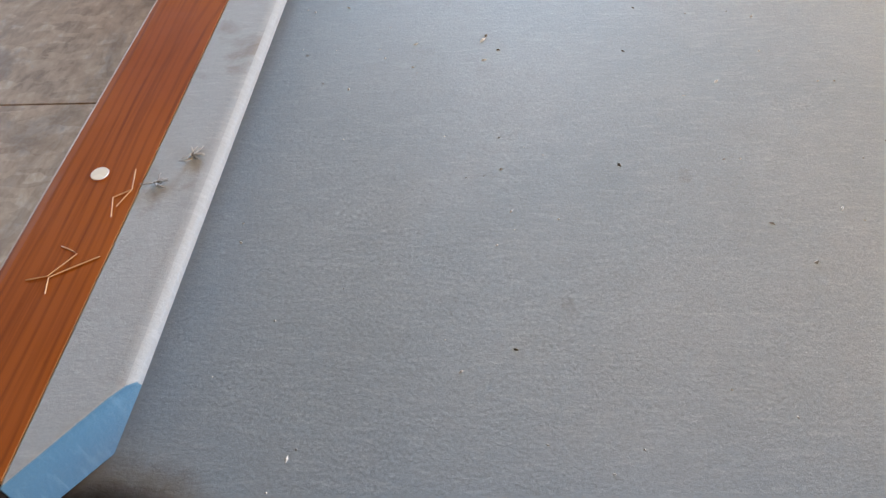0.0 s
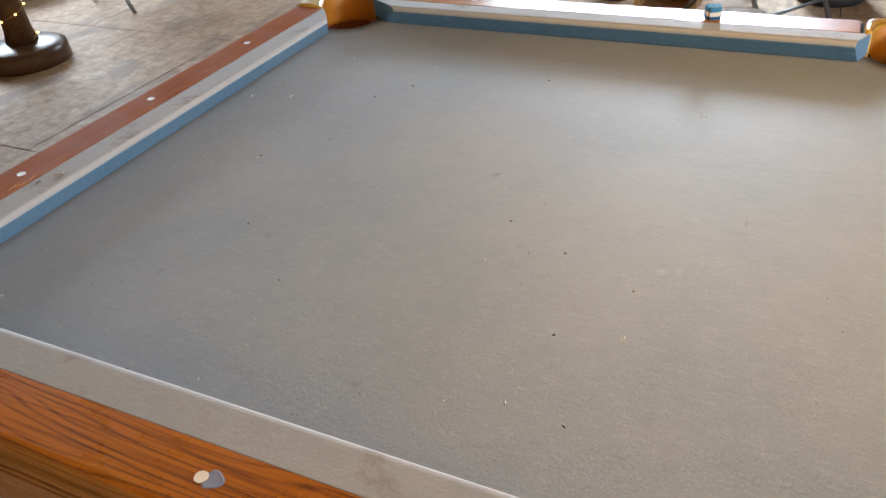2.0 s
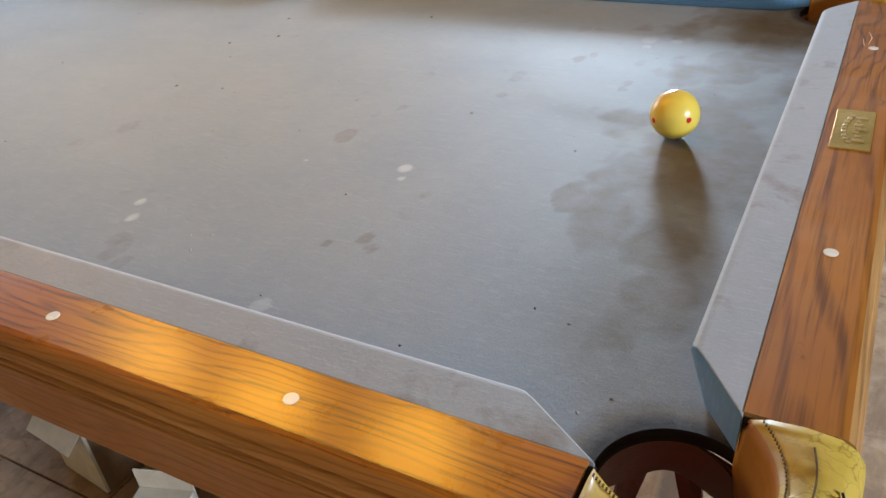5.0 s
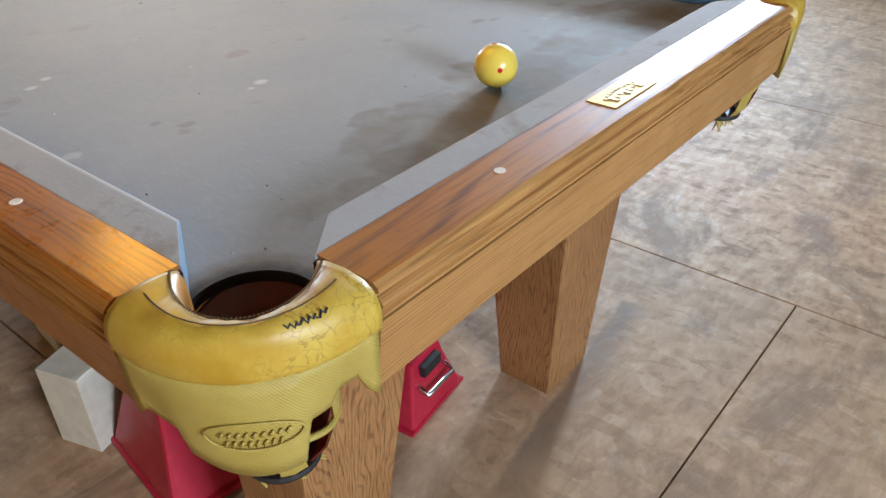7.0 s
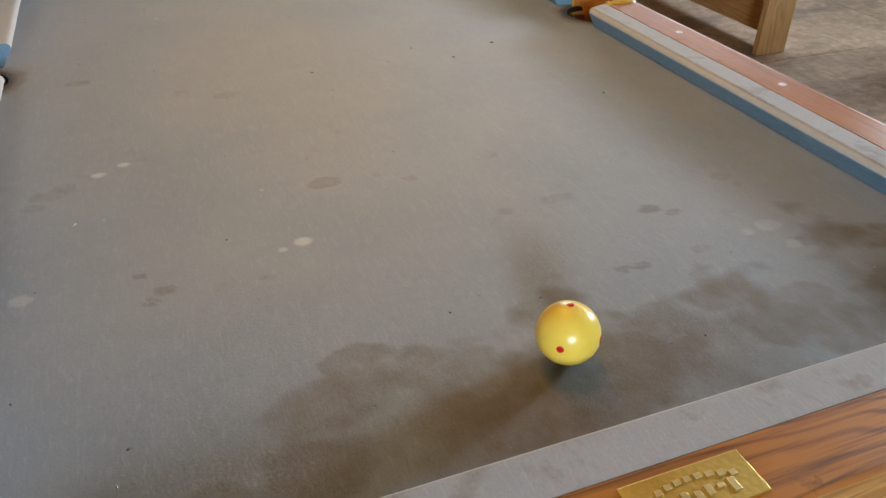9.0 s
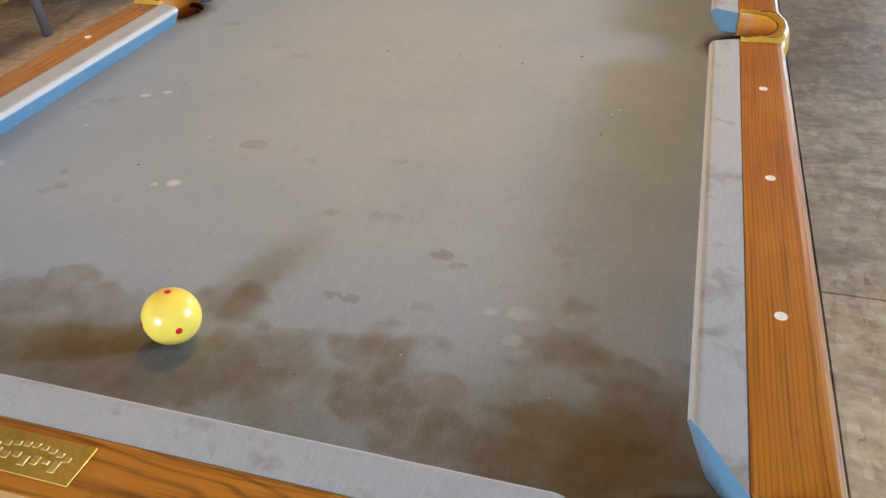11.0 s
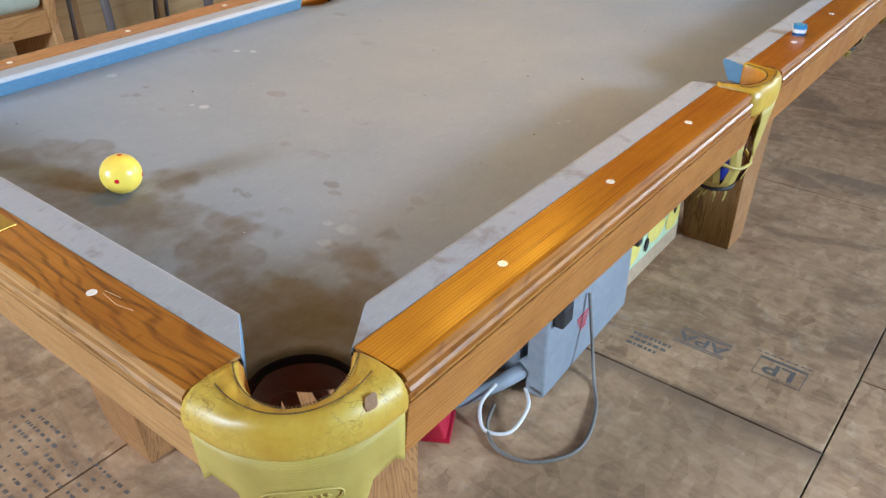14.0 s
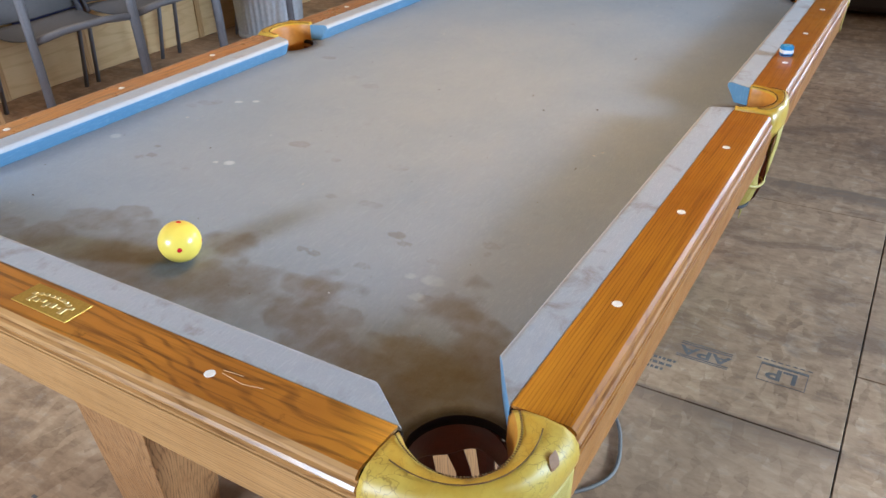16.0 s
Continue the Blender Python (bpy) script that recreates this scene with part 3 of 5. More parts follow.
for side in (-1, 1):
    near_jaw = side_jaw if side > 0 else jaw(0.068, 0.057)
    for a, b in ((side_jaw, long_jaw), (minus(long_jaw), minus(near_jaw))):
        c = part("cushion", run(CUSHION, side, a, b, True), [M["cushion_face"], M["cushion_top"], M["cushion_edge"]], table, "blue cloth cushion with a dusty grey top", True)
        paint_up(c, -0.35)
        b_ = c.modifiers.new("bevel", "BEVEL")
        b_.width, b_.segments, b_.limit_method, b_.angle_limit = 0.0016, 2, "ANGLE", radians(50)
        c.modifiers.new("normals", "WEIGHTED_NORMAL").weight = 90
    for a, b in ((0.0735, 0.975), (-0.975, -0.0735)):
        for u, w in ((a - 0.002, a + 0.005), (b - 0.005, b + 0.002)):
            part("joint", run(JOINT, side, flat(u), flat(w), True), M["throat"], table, "near-black filler in the joint between rail and pocket")
        r = part("rail", run(RAIL, side, flat(a + 0.0035), flat(b - 0.0035), True), [M["side_x"], M["top_n"] if side > 0 else M["top_x"]], table, "varnished oak rail with a moulded edge")
        paint_up(r, 0.9)
        part("apron", run(APRON, side, flat(a), flat(b), True), M["side_x"], table, "plain oak apron board", bevel=0.0015)
        lo_, hi_ = (0.042, 0.0735) if a > 0 else (-0.0735, -0.042)
        part("apron_end", run(APRON_END, side, flat(lo_), flat(hi_), True), M["side_x"], table, "oak apron end under the side pocket")
    c = part("cushion", run(CUSHION, side, minus(short_jaw), short_jaw, False), [M["cushion_face"], M["cushion_top"], M["cushion_edge"]], table, "blue cloth cushion with a dusty grey top", True)
    paint_up(c, -0.35)
    b_ = c.modifiers.new("bevel", "BEVEL")
    b_.width, b_.segments, b_.limit_method, b_.angle_limit = 0.0016, 2, "ANGLE", radians(50)
    c.modifiers.new("normals", "WEIGHTED_NORMAL").weight = 90
    for u, w in ((-0.469, -0.462), (0.462, 0.469)):
        part("joint", run(JOINT, side, flat(u), flat(w), False), M["throat"], table, "near-black filler in the joint between rail and pocket")
    r = part("rail", run(RAIL, side, flat(-0.4635), flat(0.4635), False), [M["side_y"], M["top_y"] if side > 0 else M["top_w"]], table, "varnished oak rail with a moulded edge")
    paint_up(r, 0.9)
    part("apron", run(APRON, side, flat(-0.467), flat(0.467), False), M["side_y"], table, "plain oak apron board", bevel=0.0015)

# blue chalk smudges on the south rail
smudge = speckled("chalk_smudge", (0.16, 0.22, 0.36), (0.30, 0.30, 0.36), 300, 0.9)
bm = lathe([(0.0045, 0.0), (0.0075, 0.0003), (0.0088, 0.0), (0.0088, -0.001), (0.0045, -0.001)], 24, (-0.497, -0.571, 0.7987), 0.12, 3)
part("chalk_smudge", bm, smudge, table, "smudged ring of blue chalk")

# inlaid sights
S, OUT = 0.254, 0.064
disc = lathe([(0.0001, 0.0), (0.0058, 0.0), (0.0060, -0.0004), (0.0060, -0.002)], 20)
sight = part("sight", disc, M["pearl"], table, "round pearl inlay")
sight.location = (S, 0.508 + OUT, ZR + 0.0011)
for k in (-3, -2, -1, 1, 2, 3):
    for side in (-1, 1):
        if (k, side) != (1, 1):
            o = sight.copy()
            scene.collection.objects.link(o)
            o.location = (k * S, side * (0.508 + OUT), ZR + 0.0011)
for side, rows in ((1, (-1, 1)), (-1, (-1, 0, 1))):
    for k in rows:
        o = sight.copy()
        scene.collection.objects.link(o)
        o.location = (side * (1.016 + OUT), k * S, ZR + 0.0011)

# maker's plate, its embossing as plain bars
brass = speckled("worn_brass", (0.54, 0.35, 0.06), (0.64, 0.44, 0.10), 60, 0.45, 0.75, 0.25)
plate = part("name_plate", boxed(1.0575, 1.096, -0.055, 0.045, ZR, ZR + 0.0016), brass, table, "worn brass maker's plate", bevel=0.0006)
bright = speckled("bright_brass", (0.58, 0.43, 0.15), (0.68, 0.53, 0.24), 60, 0.45, 0.7)
for i in range(9):
    y, bow = -0.039 + 0.0085 * i, 0.0004 * (i - 4) ** 2
    part("bar", boxed(1.0655 + bow, 1.0705 + bow, y - 0.003, y + 0.003, ZR + 0.0014, ZR + 0.0024), bright, plate, bevel=0.0004)
for i in range(7):
    y = -0.034 + 0.0095 * i
    part("bar", boxed(1.077 + 0.002 * (i % 2), 1.0885 - 0.003 * (i % 3), y - 0.0028, y + 0.0032, ZR + 0.0014, ZR + 0.0026), bright, plate, bevel=0.0004)

# legs: thick tapered posts
for sx in (-1, 1):
    for sy in (-1, 1):
        loops = []
        for z, x0, x1, y0, y1 in ((0.0, 0.738, 0.857, 0.250, 0.400), (0.40, 0.728, 0.895, 0.212, 0.405), (0.72, 0.720, 0.925, 0.182, 0.410)):
            loops.append([(sx * x, sy * y, z) for x, y in ((x0, y0), (x1, y0), (x1, y1), (x0, y1))])
        leg = part("leg", loft(loops), M["leg"], table, "tapered oak leg post", bevel=0.002)
        part("foot_pad", boxed(min(sx * 0.742, sx * 0.853), max(sx * 0.742, sx * 0.853), min(sy * 0.254, sy * 0.396), max(sy * 0.254, sy * 0.396), 0.0, 0.006), M["black"], leg, "thin dark foot pad")


def ring_at(pts, s):
    """A place along a polyline, s from 0 to 1 by its length."""
    ls = [0.0]
    for a, b in zip(pts, pts[1:]):
        ls.append(ls[-1] + math.dist(a, b))
    d = s * ls[-1]
    for i in range(len(pts) - 1):
        if d <= ls[i + 1] + 1e-9:
            u = (d - ls[i]) / (ls[i + 1] - ls[i])
            return tuple(p + (q - p) * u for p, q in zip(pts[i], pts[i + 1]))
    return pts[-1]


def pocket(sx, sy, corner):
    """A leather pocket: padded collar, stamped skirt, stitching, dark lining and a strap basket."""
    if corner:
        inner = []
        for k in range(33):
            a = math.pi * k / 32
            u, w = -0.052 * math.cos(a), 0.074 * math.sin(a) ** 0.9
            inner.append((1.0125 + (u + w) * 0.7071, 0.5045 + (w - u) * 0.7071))
        outer = [(0.9775 + 0.146 * math.cos(radians(90 - 90 * k / 32)) ** 0.86, 0.4690 + 0.146 * max(0, math.sin(radians(90 - 90 * k / 32))) ** 0.86) for k in range(33)]
        outer = [(max(0.9765, x), max(0.4685, y)) for x, y in outer]
        cx, cy, n = 1.008, 0.500, 34
    else:
        inner = [(0.058 * math.cos(radians(180 - 180 * k / 32)), 0.543 + 0.055 * math.sin(radians(180 - 180 * k / 32))) for k in range(33)]
        outer = [(-0.0715, 0.543), (-0.0715, 0.600), (-0.068, 0.610), (-0.055, 0.617), (-0.03, 0.621), (0, 0.623), (0.03, 0.621), (0.055, 0.617), (0.068, 0.610), (0.0715, 0.600), (0.0715, 0.543)]
        cx, cy, n = 0.0, 0.555, 34
    CX, CY = cx, cy
    place = lambda x, y, z: (sx * x, sy * y, z)
    loops, rows = [], []
    low = 0.757 if corner else 0.755
    for k in range(n + 1):
        s = k / n
        ix, iy = ring_at(inner, s)
        ox, oy = ring_at(outer, s)
        rows.append((ix, iy, ox, oy))
        g = lambda u, z: place(ix + (ox - ix) * u, iy + (oy - iy) * u, z)
        wob = 0.0008 * math.sin(s * 31.0) + 0.0006 * math.sin(s * 77.0)
        loops.append([g(0.04, 0.716), g(-0.02, 0.752), g(0.0, 0.788), g(0.06, 0.797), g(0.22, 0.8015 + wob), g(0.5, 0.8035 + wob), g(0.78, 0.8015 + wob), g(0.91, 0.796), g(0.99, 0.787 + wob), g(1.015, 0.776), g(1.0, low + 0.008), g(0.95, low), g(0.85, low - 0.002), g(0.35, 0.722)])
    collar = part("pocket", loft(loops), [M["leather"], M["leather_in"]], table, "yellow leather pocket with a padded glossy collar", True)
    for f in collar.data.polygons:
        f.material_index = 1 if f.center.z < 0.793 and (f.center.x - sx * CX) * f.normal.x + (f.center.y - sy * CY) * f.normal.y < -0.004 else 0
    # stitching: a line close to the opening and, at corners, a second panel line
    lines = [(0.15, 0.8008, 0.0, 1.0)] + ([(0.52, 0.8044, 0.08, 0.92)] if corner else [(0.62, 0.8036, 0.16, 0.84)])
    for u, z, s0, s1 in lines:
        bm = bmesh.new()
        path = []
        for k in range(65):
            s = s0 + (s1 - s0) * k / 64
            ix, iy = ring_at(inner, s)
            ox, oy = ring_at(outer, s)
            path.append(place(ix + (ox - ix) * u, iy + (oy - iy) * u, z))
        if u < 0.3:
            for a in path[1:-1]:
                box(bm, a[0] - 0.0006, a[0] + 0.0006, a[1] - 0.0011, a[1] + 0.0011, a[2] + 0.0002, a[2] + 0.0012)
        else:
            tube(bm, path, 0.0007, 5)
        part("stitching", bm, M["stitch"], collar, "dark brown stitching")
    # stamped skirt below the collar
    lo, hi = (0.012, 0.988) if corner else (0.36, 0.64)
    face = []
    for k in range(25):
        s = lo + (hi - lo) * k / 24
        ix, iy = ring_at(inner, s)
        ox, oy = ring_at(outer, s)
        e = abs(2 * k / 24 - 1)
        deep = (0.070 + 0.042 * (1 - e ** 2.0)) if corner else (0.075 + 0.03 * (1 - e ** 2))
        if corner and 0.62 < e < 0.94:
            deep *= 0.80
        if corner and sx > 0 > sy and 0.70 < s < 0.93:
            deep *= 0.62
        col, col2 = [], []
        for j in range(7):
            v = j / 6
            u = 0.975 - (0.34 * (1 - e * e) + 0.05 if corner else 0.45) * v ** 1.5
            z = low + 0.006 - deep * v
            if not corner:
                ix, iy = ring_at(inner, 0.5 + (s - 0.5) * (1 - 0.5 * v ** 0.8))
                ox, oy = ring_at(outer, 0.5 + (s - 0.5) * (1 - 0.5 * v ** 0.8))
            col.append(place(ix + (ox - ix) * u, iy + (oy - iy) * u, z))
            col2.append(place(ix + (ox - ix) * (u - 0.07), iy + (oy - iy) * (u - 0.07), z))
        face.append(col + col2[::-1])
    part("skirt", loft(face), M["skirt"], collar, "stamped pale yellow leather skirt", True)
    if corner:
        # oval stamp with worn bars on the skirt
        bm = bmesh.new()
        bars = []

        def on_skirt(u, z):
            s = 0.5 + u
            ix, iy = ring_at(inner, s)
            ox, oy = ring_at(outer, s)
            v = (0.763 - z) / 0.15
            q = 0.985 - 0.39 * max(0, v) ** 1.5
            return place(ix + (ox - ix) * q, iy + (oy - iy) * q, z)
        tube(bm, [on_skirt(0.17 * math.cos(a), 0.704 + 0.015 * math.sin(a)) for a in (k * math.tau / 36 for k in range(36))], 0.0011, 5, True)
        for i in range(9):
            tube(bm, [on_skirt(-0.115 + 0.028 * i, 0.704), on_skirt(-0.100 + 0.028 * i, 0.7085)], 0.0012, 5)
        for i in range(8):
            tube(bm, [on_skirt(-0.10 + 0.026 * i, 0.693), on_skirt(-0.088 + 0.026 * i, 0.699)], 0.0011, 5)
        part("stamp", bm, M["skirt"], collar, "raised oval stamp with worn bars", True)
        bm = bmesh.new()
        if sx > 0:
            on_top = lambda s, u: (lambda a, b_: place(a[0] + (b_[0] - a[0]) * u, a[1] + (b_[1] - a[1]) * u, 0.8022 if u < 0.85 else 0.7975 - 0.05 * (u - 0.9)))(ring_at(inner, s), ring_at(outer, s))
            if sy < 0:
                for i in range(7):
                    s0 = 0.655 + 0.022 * i
                    tube(bm, [on_top(s0, 0.80 + 0.03 * (i % 3)), on_top(s0 + 0.012, 0.86 + 0.02 * (i % 2)), on_top(s0 + 0.024, 0.80 + 0.02 * ((i + 1) % 3))], 0.0009, 5)
                part("scrawl", bm, M["black"], collar, "black ink scrawl, unreadable")
            else:
                pts = [on_top(0.175 + 0.032 * math.cos(a) + 0.006 * math.sin(3 * a), 0.90 + 0.11 * math.sin(a) * (0.8 + 0.2 * math.cos(2 * a))) for a in (k * math.tau / 18 for k in range(18))]
                lo_, hi_ = [bm.verts.new((p[0], p[1], p[2] - 0.003)) for p in pts], [bm.verts.new((p[0], p[1], p[2] + 0.0006)) for p in pts]
                bm.faces.new(hi_)
                for i in range(18):
                    bm.faces.new((lo_[i], lo_[(i + 1) % 18], hi_[(i + 1) % 18], hi_[i]))
                part("torn_patch", bm, M["under_leather"], collar, "torn spot with bare brown leather")
    # near-black throat ring under the cloth edge
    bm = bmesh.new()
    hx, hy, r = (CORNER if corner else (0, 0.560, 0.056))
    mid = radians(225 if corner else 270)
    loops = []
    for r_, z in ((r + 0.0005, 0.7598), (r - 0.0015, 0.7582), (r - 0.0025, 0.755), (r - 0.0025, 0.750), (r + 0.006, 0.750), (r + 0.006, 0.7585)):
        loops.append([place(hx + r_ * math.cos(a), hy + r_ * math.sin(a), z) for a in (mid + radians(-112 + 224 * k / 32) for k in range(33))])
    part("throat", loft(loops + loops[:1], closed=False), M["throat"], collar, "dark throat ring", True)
    # basket: a red-brown band and uneven straps, pale outside, drawn together at the bottom
    profile = [(0.0545, 0.742), (0.0565, 0.705), (0.058, 0.670), (0.055, 0.635), (0.045, 0.604), (0.030, 0.586)]
    inward = Vector((-0.006, -0.006, 0)) if corner else Vector((0, -0.010, 0))
    at = lambda r_, a, z: place(hx + inward.x + r_ * math.cos(a), hy + inward.y + r_ * math.sin(a), z)
    rng = random.Random(int(40 + 10 * sx + 3 * sy + corner))
    loops = []
    for r_, z in ((0.0535, 0.736), (0.0535, 0.708), (0.0565, 0.704), (0.0565, 0.736)):
        loops.append([at(r_, a, z - 0.005 * math.sin(5 * a + 1.0) if z < 0.71 else z + 0.013 * math.cos(a - mid)) for a in (k * math.tau / 48 for k in range(48))])
    part("band", loft(loops + loops[:1], cap=False), M["leather_dark"], collar, "red-brown leather band of the basket", True)
    for k in range(11):
        a0 = (k + rng.uniform(-0.3, 0.3)) * math.tau / 11 + 0.2
        wide, skew = rng.uniform(0.0085, 0.0125), rng.uniform(-0.5, 0.5)
        loops = []
        for i, (r_, z) in enumerate(profile):
            half = wide * (1.55, 1.0, 0.85, 0.95, 1.0, 1.1)[i] / r_
            ring = [(-half, 0), (0, 0.0006), (half, 0), (half, 0.0024), (0, 0.0032), (-half, 0.0024)]
            loops.append([at(r_ + dr, a0 + da + skew * (0.742 - z) / 0.15 + 0.05 * math.sin(i * 2.1 + k), z) for da, dr in ring])
        strap = part("strap", loft(loops), [M["leather_dark"], M["skirt"]], collar, "leather basket strap")
        for f in strap.data.polygons:
            c = Vector((f.center.x - sx * (hx + inward.x), f.center.y - sy * (hy + inward.y), 0))
            f.material_index = 1 if f.normal.x * c.x + f.normal.y * c.y > 0.3 * c.length else 0
    bm = bmesh.new()
    tube(bm, [at(0.0575 + 0.001 * math.sin(3 * a), a, 0.640 + 0.006 * math.sin(2 * a + sx) + 0.003 * math.sin(5 * a)) for a in (k * math.tau / 40 for k in range(40))], 0.0036, 6, True)
    part("hoop", bm, M["skirt"], collar, "pale leather hoop", True)
    bm = lathe([(0.001, 0.5805), (0.037, 0.5825), (0.038, 0.586), (0.037, 0.5895), (0.001, 0.5875)], 24)
    for v in bm.verts:
        v.co = Vector(place(v.co.x + hx + inward.x, v.co.y + hy + inward.y, v.co.z))
    part("bottom_disc", bm, M["black"], collar, "black disc closing the basket")
    # torn fringe below the basket
    bm = bmesh.new()
    for k in range(16):
        a = rng.uniform(0, math.tau)
        d = rng.uniform(0.012, 0.028)
        p = Vector((hx + inward.x + d * math.cos(a), hy + inward.y + d * math.sin(a), 0.583))
        q = p + Vector((rng.uniform(-0.006, 0.016), rng.uniform(-0.012, 0.006), -rng.uniform(0.012, 0.034)))
        tube(bm, [place(*p), place(*((p + q) / 2 + Vector((0.003 * math.sin(k), 0.003, 0)))), place(*q)], [0.0034, 0.0024, 0.0009], 5)
    part("fringe", bm, M["skirt"], collar, "frayed leather ends")
    return hx + inward.x, hy + inward.y


for sx in (-1, 1):
    for sy in (-1, 1):
        CENTRE = pocket(sx, sy, True)
for sy in (-1, 1):
    SIDE = pocket(1, sy, False)

# ---- balls ----


def ball(name, place, colour, label, dots=None, stripe=None):
    m, nt, p = mat(name + "_resin", 0.28)
    base = nt.nodes.new("ShaderNodeRGB")
    base.outputs[0].default_value = (*colour, 1)
    c = mix(nt, grey(nt, noise_tex(nt, coords(nt), 60.0, 4), 0.45, 0.75, 0, 0.25), base.outputs[0], tuple(q * 0.75 for q in colour))
    nt.links.new(c, p.inputs["Base Color"])
    bm = bmesh.new()
    bmesh.ops.create_uvsphere(bm, u_segments=48, v_segments=32, radius=0.0286)
    ob = part(name, bm, m, None, "", True)
    ob.location = place
    tagged(ob, label, "billiard ball")
    if dots:
        red = solid("red_dot", (0.55, 0.012, 0.02), 0.2)
        for d in dots:
            bm = lathe([(0.00005, 0.00042), (0.0018, 0.00036), (0.0033, 0.0001), (0.0034, -0.0005)], 20)
            o = part("dot", bm, red, ob, "red inlaid dot", True)
            d = Vector(d).normalized()
            o.matrix_local = Matrix.Translation(d * 0.0285) @ d.to_track_quat("Z", "Y").to_matrix().to_4x4()
    return ob


up = Vector((-0.12, 0.04, 0.99)).normalized()
east = Vector((0.72, -0.68, 0.14))
east = (east - up * east.dot(up)).normalized()
north = up.cross(east)
ball("cue_ball", (0.889, 0.003, ZC + 0.0286), (0.80, 0.59, 0.085), "yellowed cue ball with red dots on the cloth", [up, -up, east, -east, north, -north])
for sx, sy, cx, cy, z, colour, words in (
        (1, -1, CENTRE[0], CENTRE[1], 0.618, (0.62, 0.02, 0.02), "red ball lying in the pocket basket"),
        (1, 1, CENTRE[0], CENTRE[1], 0.618, (0.80, 0.16, 0.02), "orange ball lying in the pocket basket"),
        (1, -1, SIDE[0], SIDE[1], 0.618, (0.01, 0.22, 0.14), "green ball lying in the pocket basket"),
        (1, 1, SIDE[0], SIDE[1], 0.618, (0.02, 0.03, 0.20), "blue ball lying in the pocket basket")):
    ball("ball", (sx * cx, sy * cy, z), colour, words)


# ---- chalk, lint and crumbs on the table ----
chalk_blue = speckled("blue_chalk", (0.03, 0.20, 0.42), (0.05, 0.28, 0.52), 200, 0.95, 0, 0.4)
paper = speckled("white_paper_label", (0.72, 0.73, 0.74), (0.80, 0.80, 0.80), 80, 0.7)
navy = speckled("navy_plastic", (0.012, 0.018, 0.075), (0.02, 0.03, 0.11), 20, 0.4)


def chalk_cube():
    t = thing("chalk_cube", "blue chalk cube in a white paper wrap on the rail", "chalk", at=pose(-0.309, 0.563, 0.7985, 0, 0, 24))
    h = 0.0122
    bm = boxed(-h, h, -h, h, 0.0, 0.0215)
    bmesh.ops.bevel(bm, geom=[e for e in bm.edges if abs(e.verts[0].co.z - e.verts[1].co.z) > 0.01], offset=0.004, segments=2, affect="EDGES")
    part("chalk", bm, chalk_blue, t, "", bevel=0.0008)
    for name, z0, z1, m, g in (("wrap", 0.0065, 0.0135, paper, 0.00035), ("band", 0.0018, 0.0045, navy, 0.0003)):
        bm = boxed(-h - g, h + g, -h - g, h + g, z0, z1)
        bmesh.ops.bevel(bm, geom=[e for e in bm.edges if abs(e.verts[0].co.z - e.verts[1].co.z) > 0.001], offset=0.004, segments=2, affect="EDGES")
        part(name, bm, m, t, "white paper wrap" if name == "wrap" else "dark printed band")
    bm = lathe([(0.0001, 0.0212), (0.007, 0.0217), (0.008, 0.0220), (0.0085, 0.0214)], 20)
    part("hollow", bm, speckled("worn_chalk", (0.10, 0.36, 0.58), (0.16, 0.45, 0.66), 200, 0.95), t, "paler worn hollow", True)


chalk_cube()

rng = random.Random(5)
fluff = speckled("grey_lint", (0.34, 0.33, 0.32), (0.48, 0.46, 0.44), 300, 0.95)


def lint(x, y, size, label):
    bm = bmesh.new()
    for k in range(9):
        a = rng.uniform(0, math.tau)
        p = Vector((x + rng.uniform(-1, 1) * size * 0.3, y + rng.uniform(-1, 1) * size * 0.3, 0.7997))
        pts = [p]
        for s in range(4):
            a += rng.uniform(-0.9, 0.9)
            p = p + Vector((math.cos(a), math.sin(a), rng.uniform(-0.3, 0.45))) * size * 0.28
            p.z = max(p.z, 0.7994)
            pts.append(p)
        tube(bm, pts, [size * 0.07, size * 0.09, size * 0.08, size * 0.06, size * 0.03], 5)
    tagged(part("lint", bm, fluff, None, "", True), label, "lint")


lint(-1.022, -0.238, 0.009, "grey tuft of lint on the end cushion")
lint(-1.039, -0.264, 0.007, "small grey tuft of lint on the end cushion")


def crumbs():
    """Grit and lint crumbs over the cloth, too many to count."""
    bm = bmesh.new()
    for k in range(300):
        x = rng.uniform(-0.99, 0.97)
        y = rng.uniform(-0.48, 0.48)
        if k % 3 == 0:
            x = -1.0 + abs(rng.gauss(0, 0.28))
        if any(math.hypot(x - hx, y - hy) < r + 0.01 for hx, hy, r in HOLES):
            continue
        s = rng.choice((0.0004, 0.0005, 0.0006, 0.0007, 0.0009, 0.0013))
        a = rng.uniform(0, math.tau)
        l = s * rng.uniform(1, 3.4)
        u, w = Vector((math.cos(a), math.sin(a), 0)), Vector((-math.sin(a), math.cos(a), 0))
        c = Vector((x, y, ZC))
        base = [bm.verts.new(c + q) for q in (u * l, w * s, -u * l, -w * s)]
        top = bm.verts.new(c + Vector((0, 0, s * 1.3)) + u * l * rng.uniform(-0.4, 0.4))
        for i in range(4):
            f = bm.faces.new((base[i], base[(i + 1) % 4], top))
            f.material_index = k % 3
    return tagged(part("crumbs", bm, [speckled("pale_grit", (0.55, 0.52, 0.48), (0.65, 0.62, 0.58), 100, 0.9), speckled("dark_grit", (0.09, 0.075, 0.06), (0.14, 0.11, 0.08), 100, 0.9), fluff]), "scattered grit and lint crumbs over the cloth", "debris", kind="stuff")


crumbs()
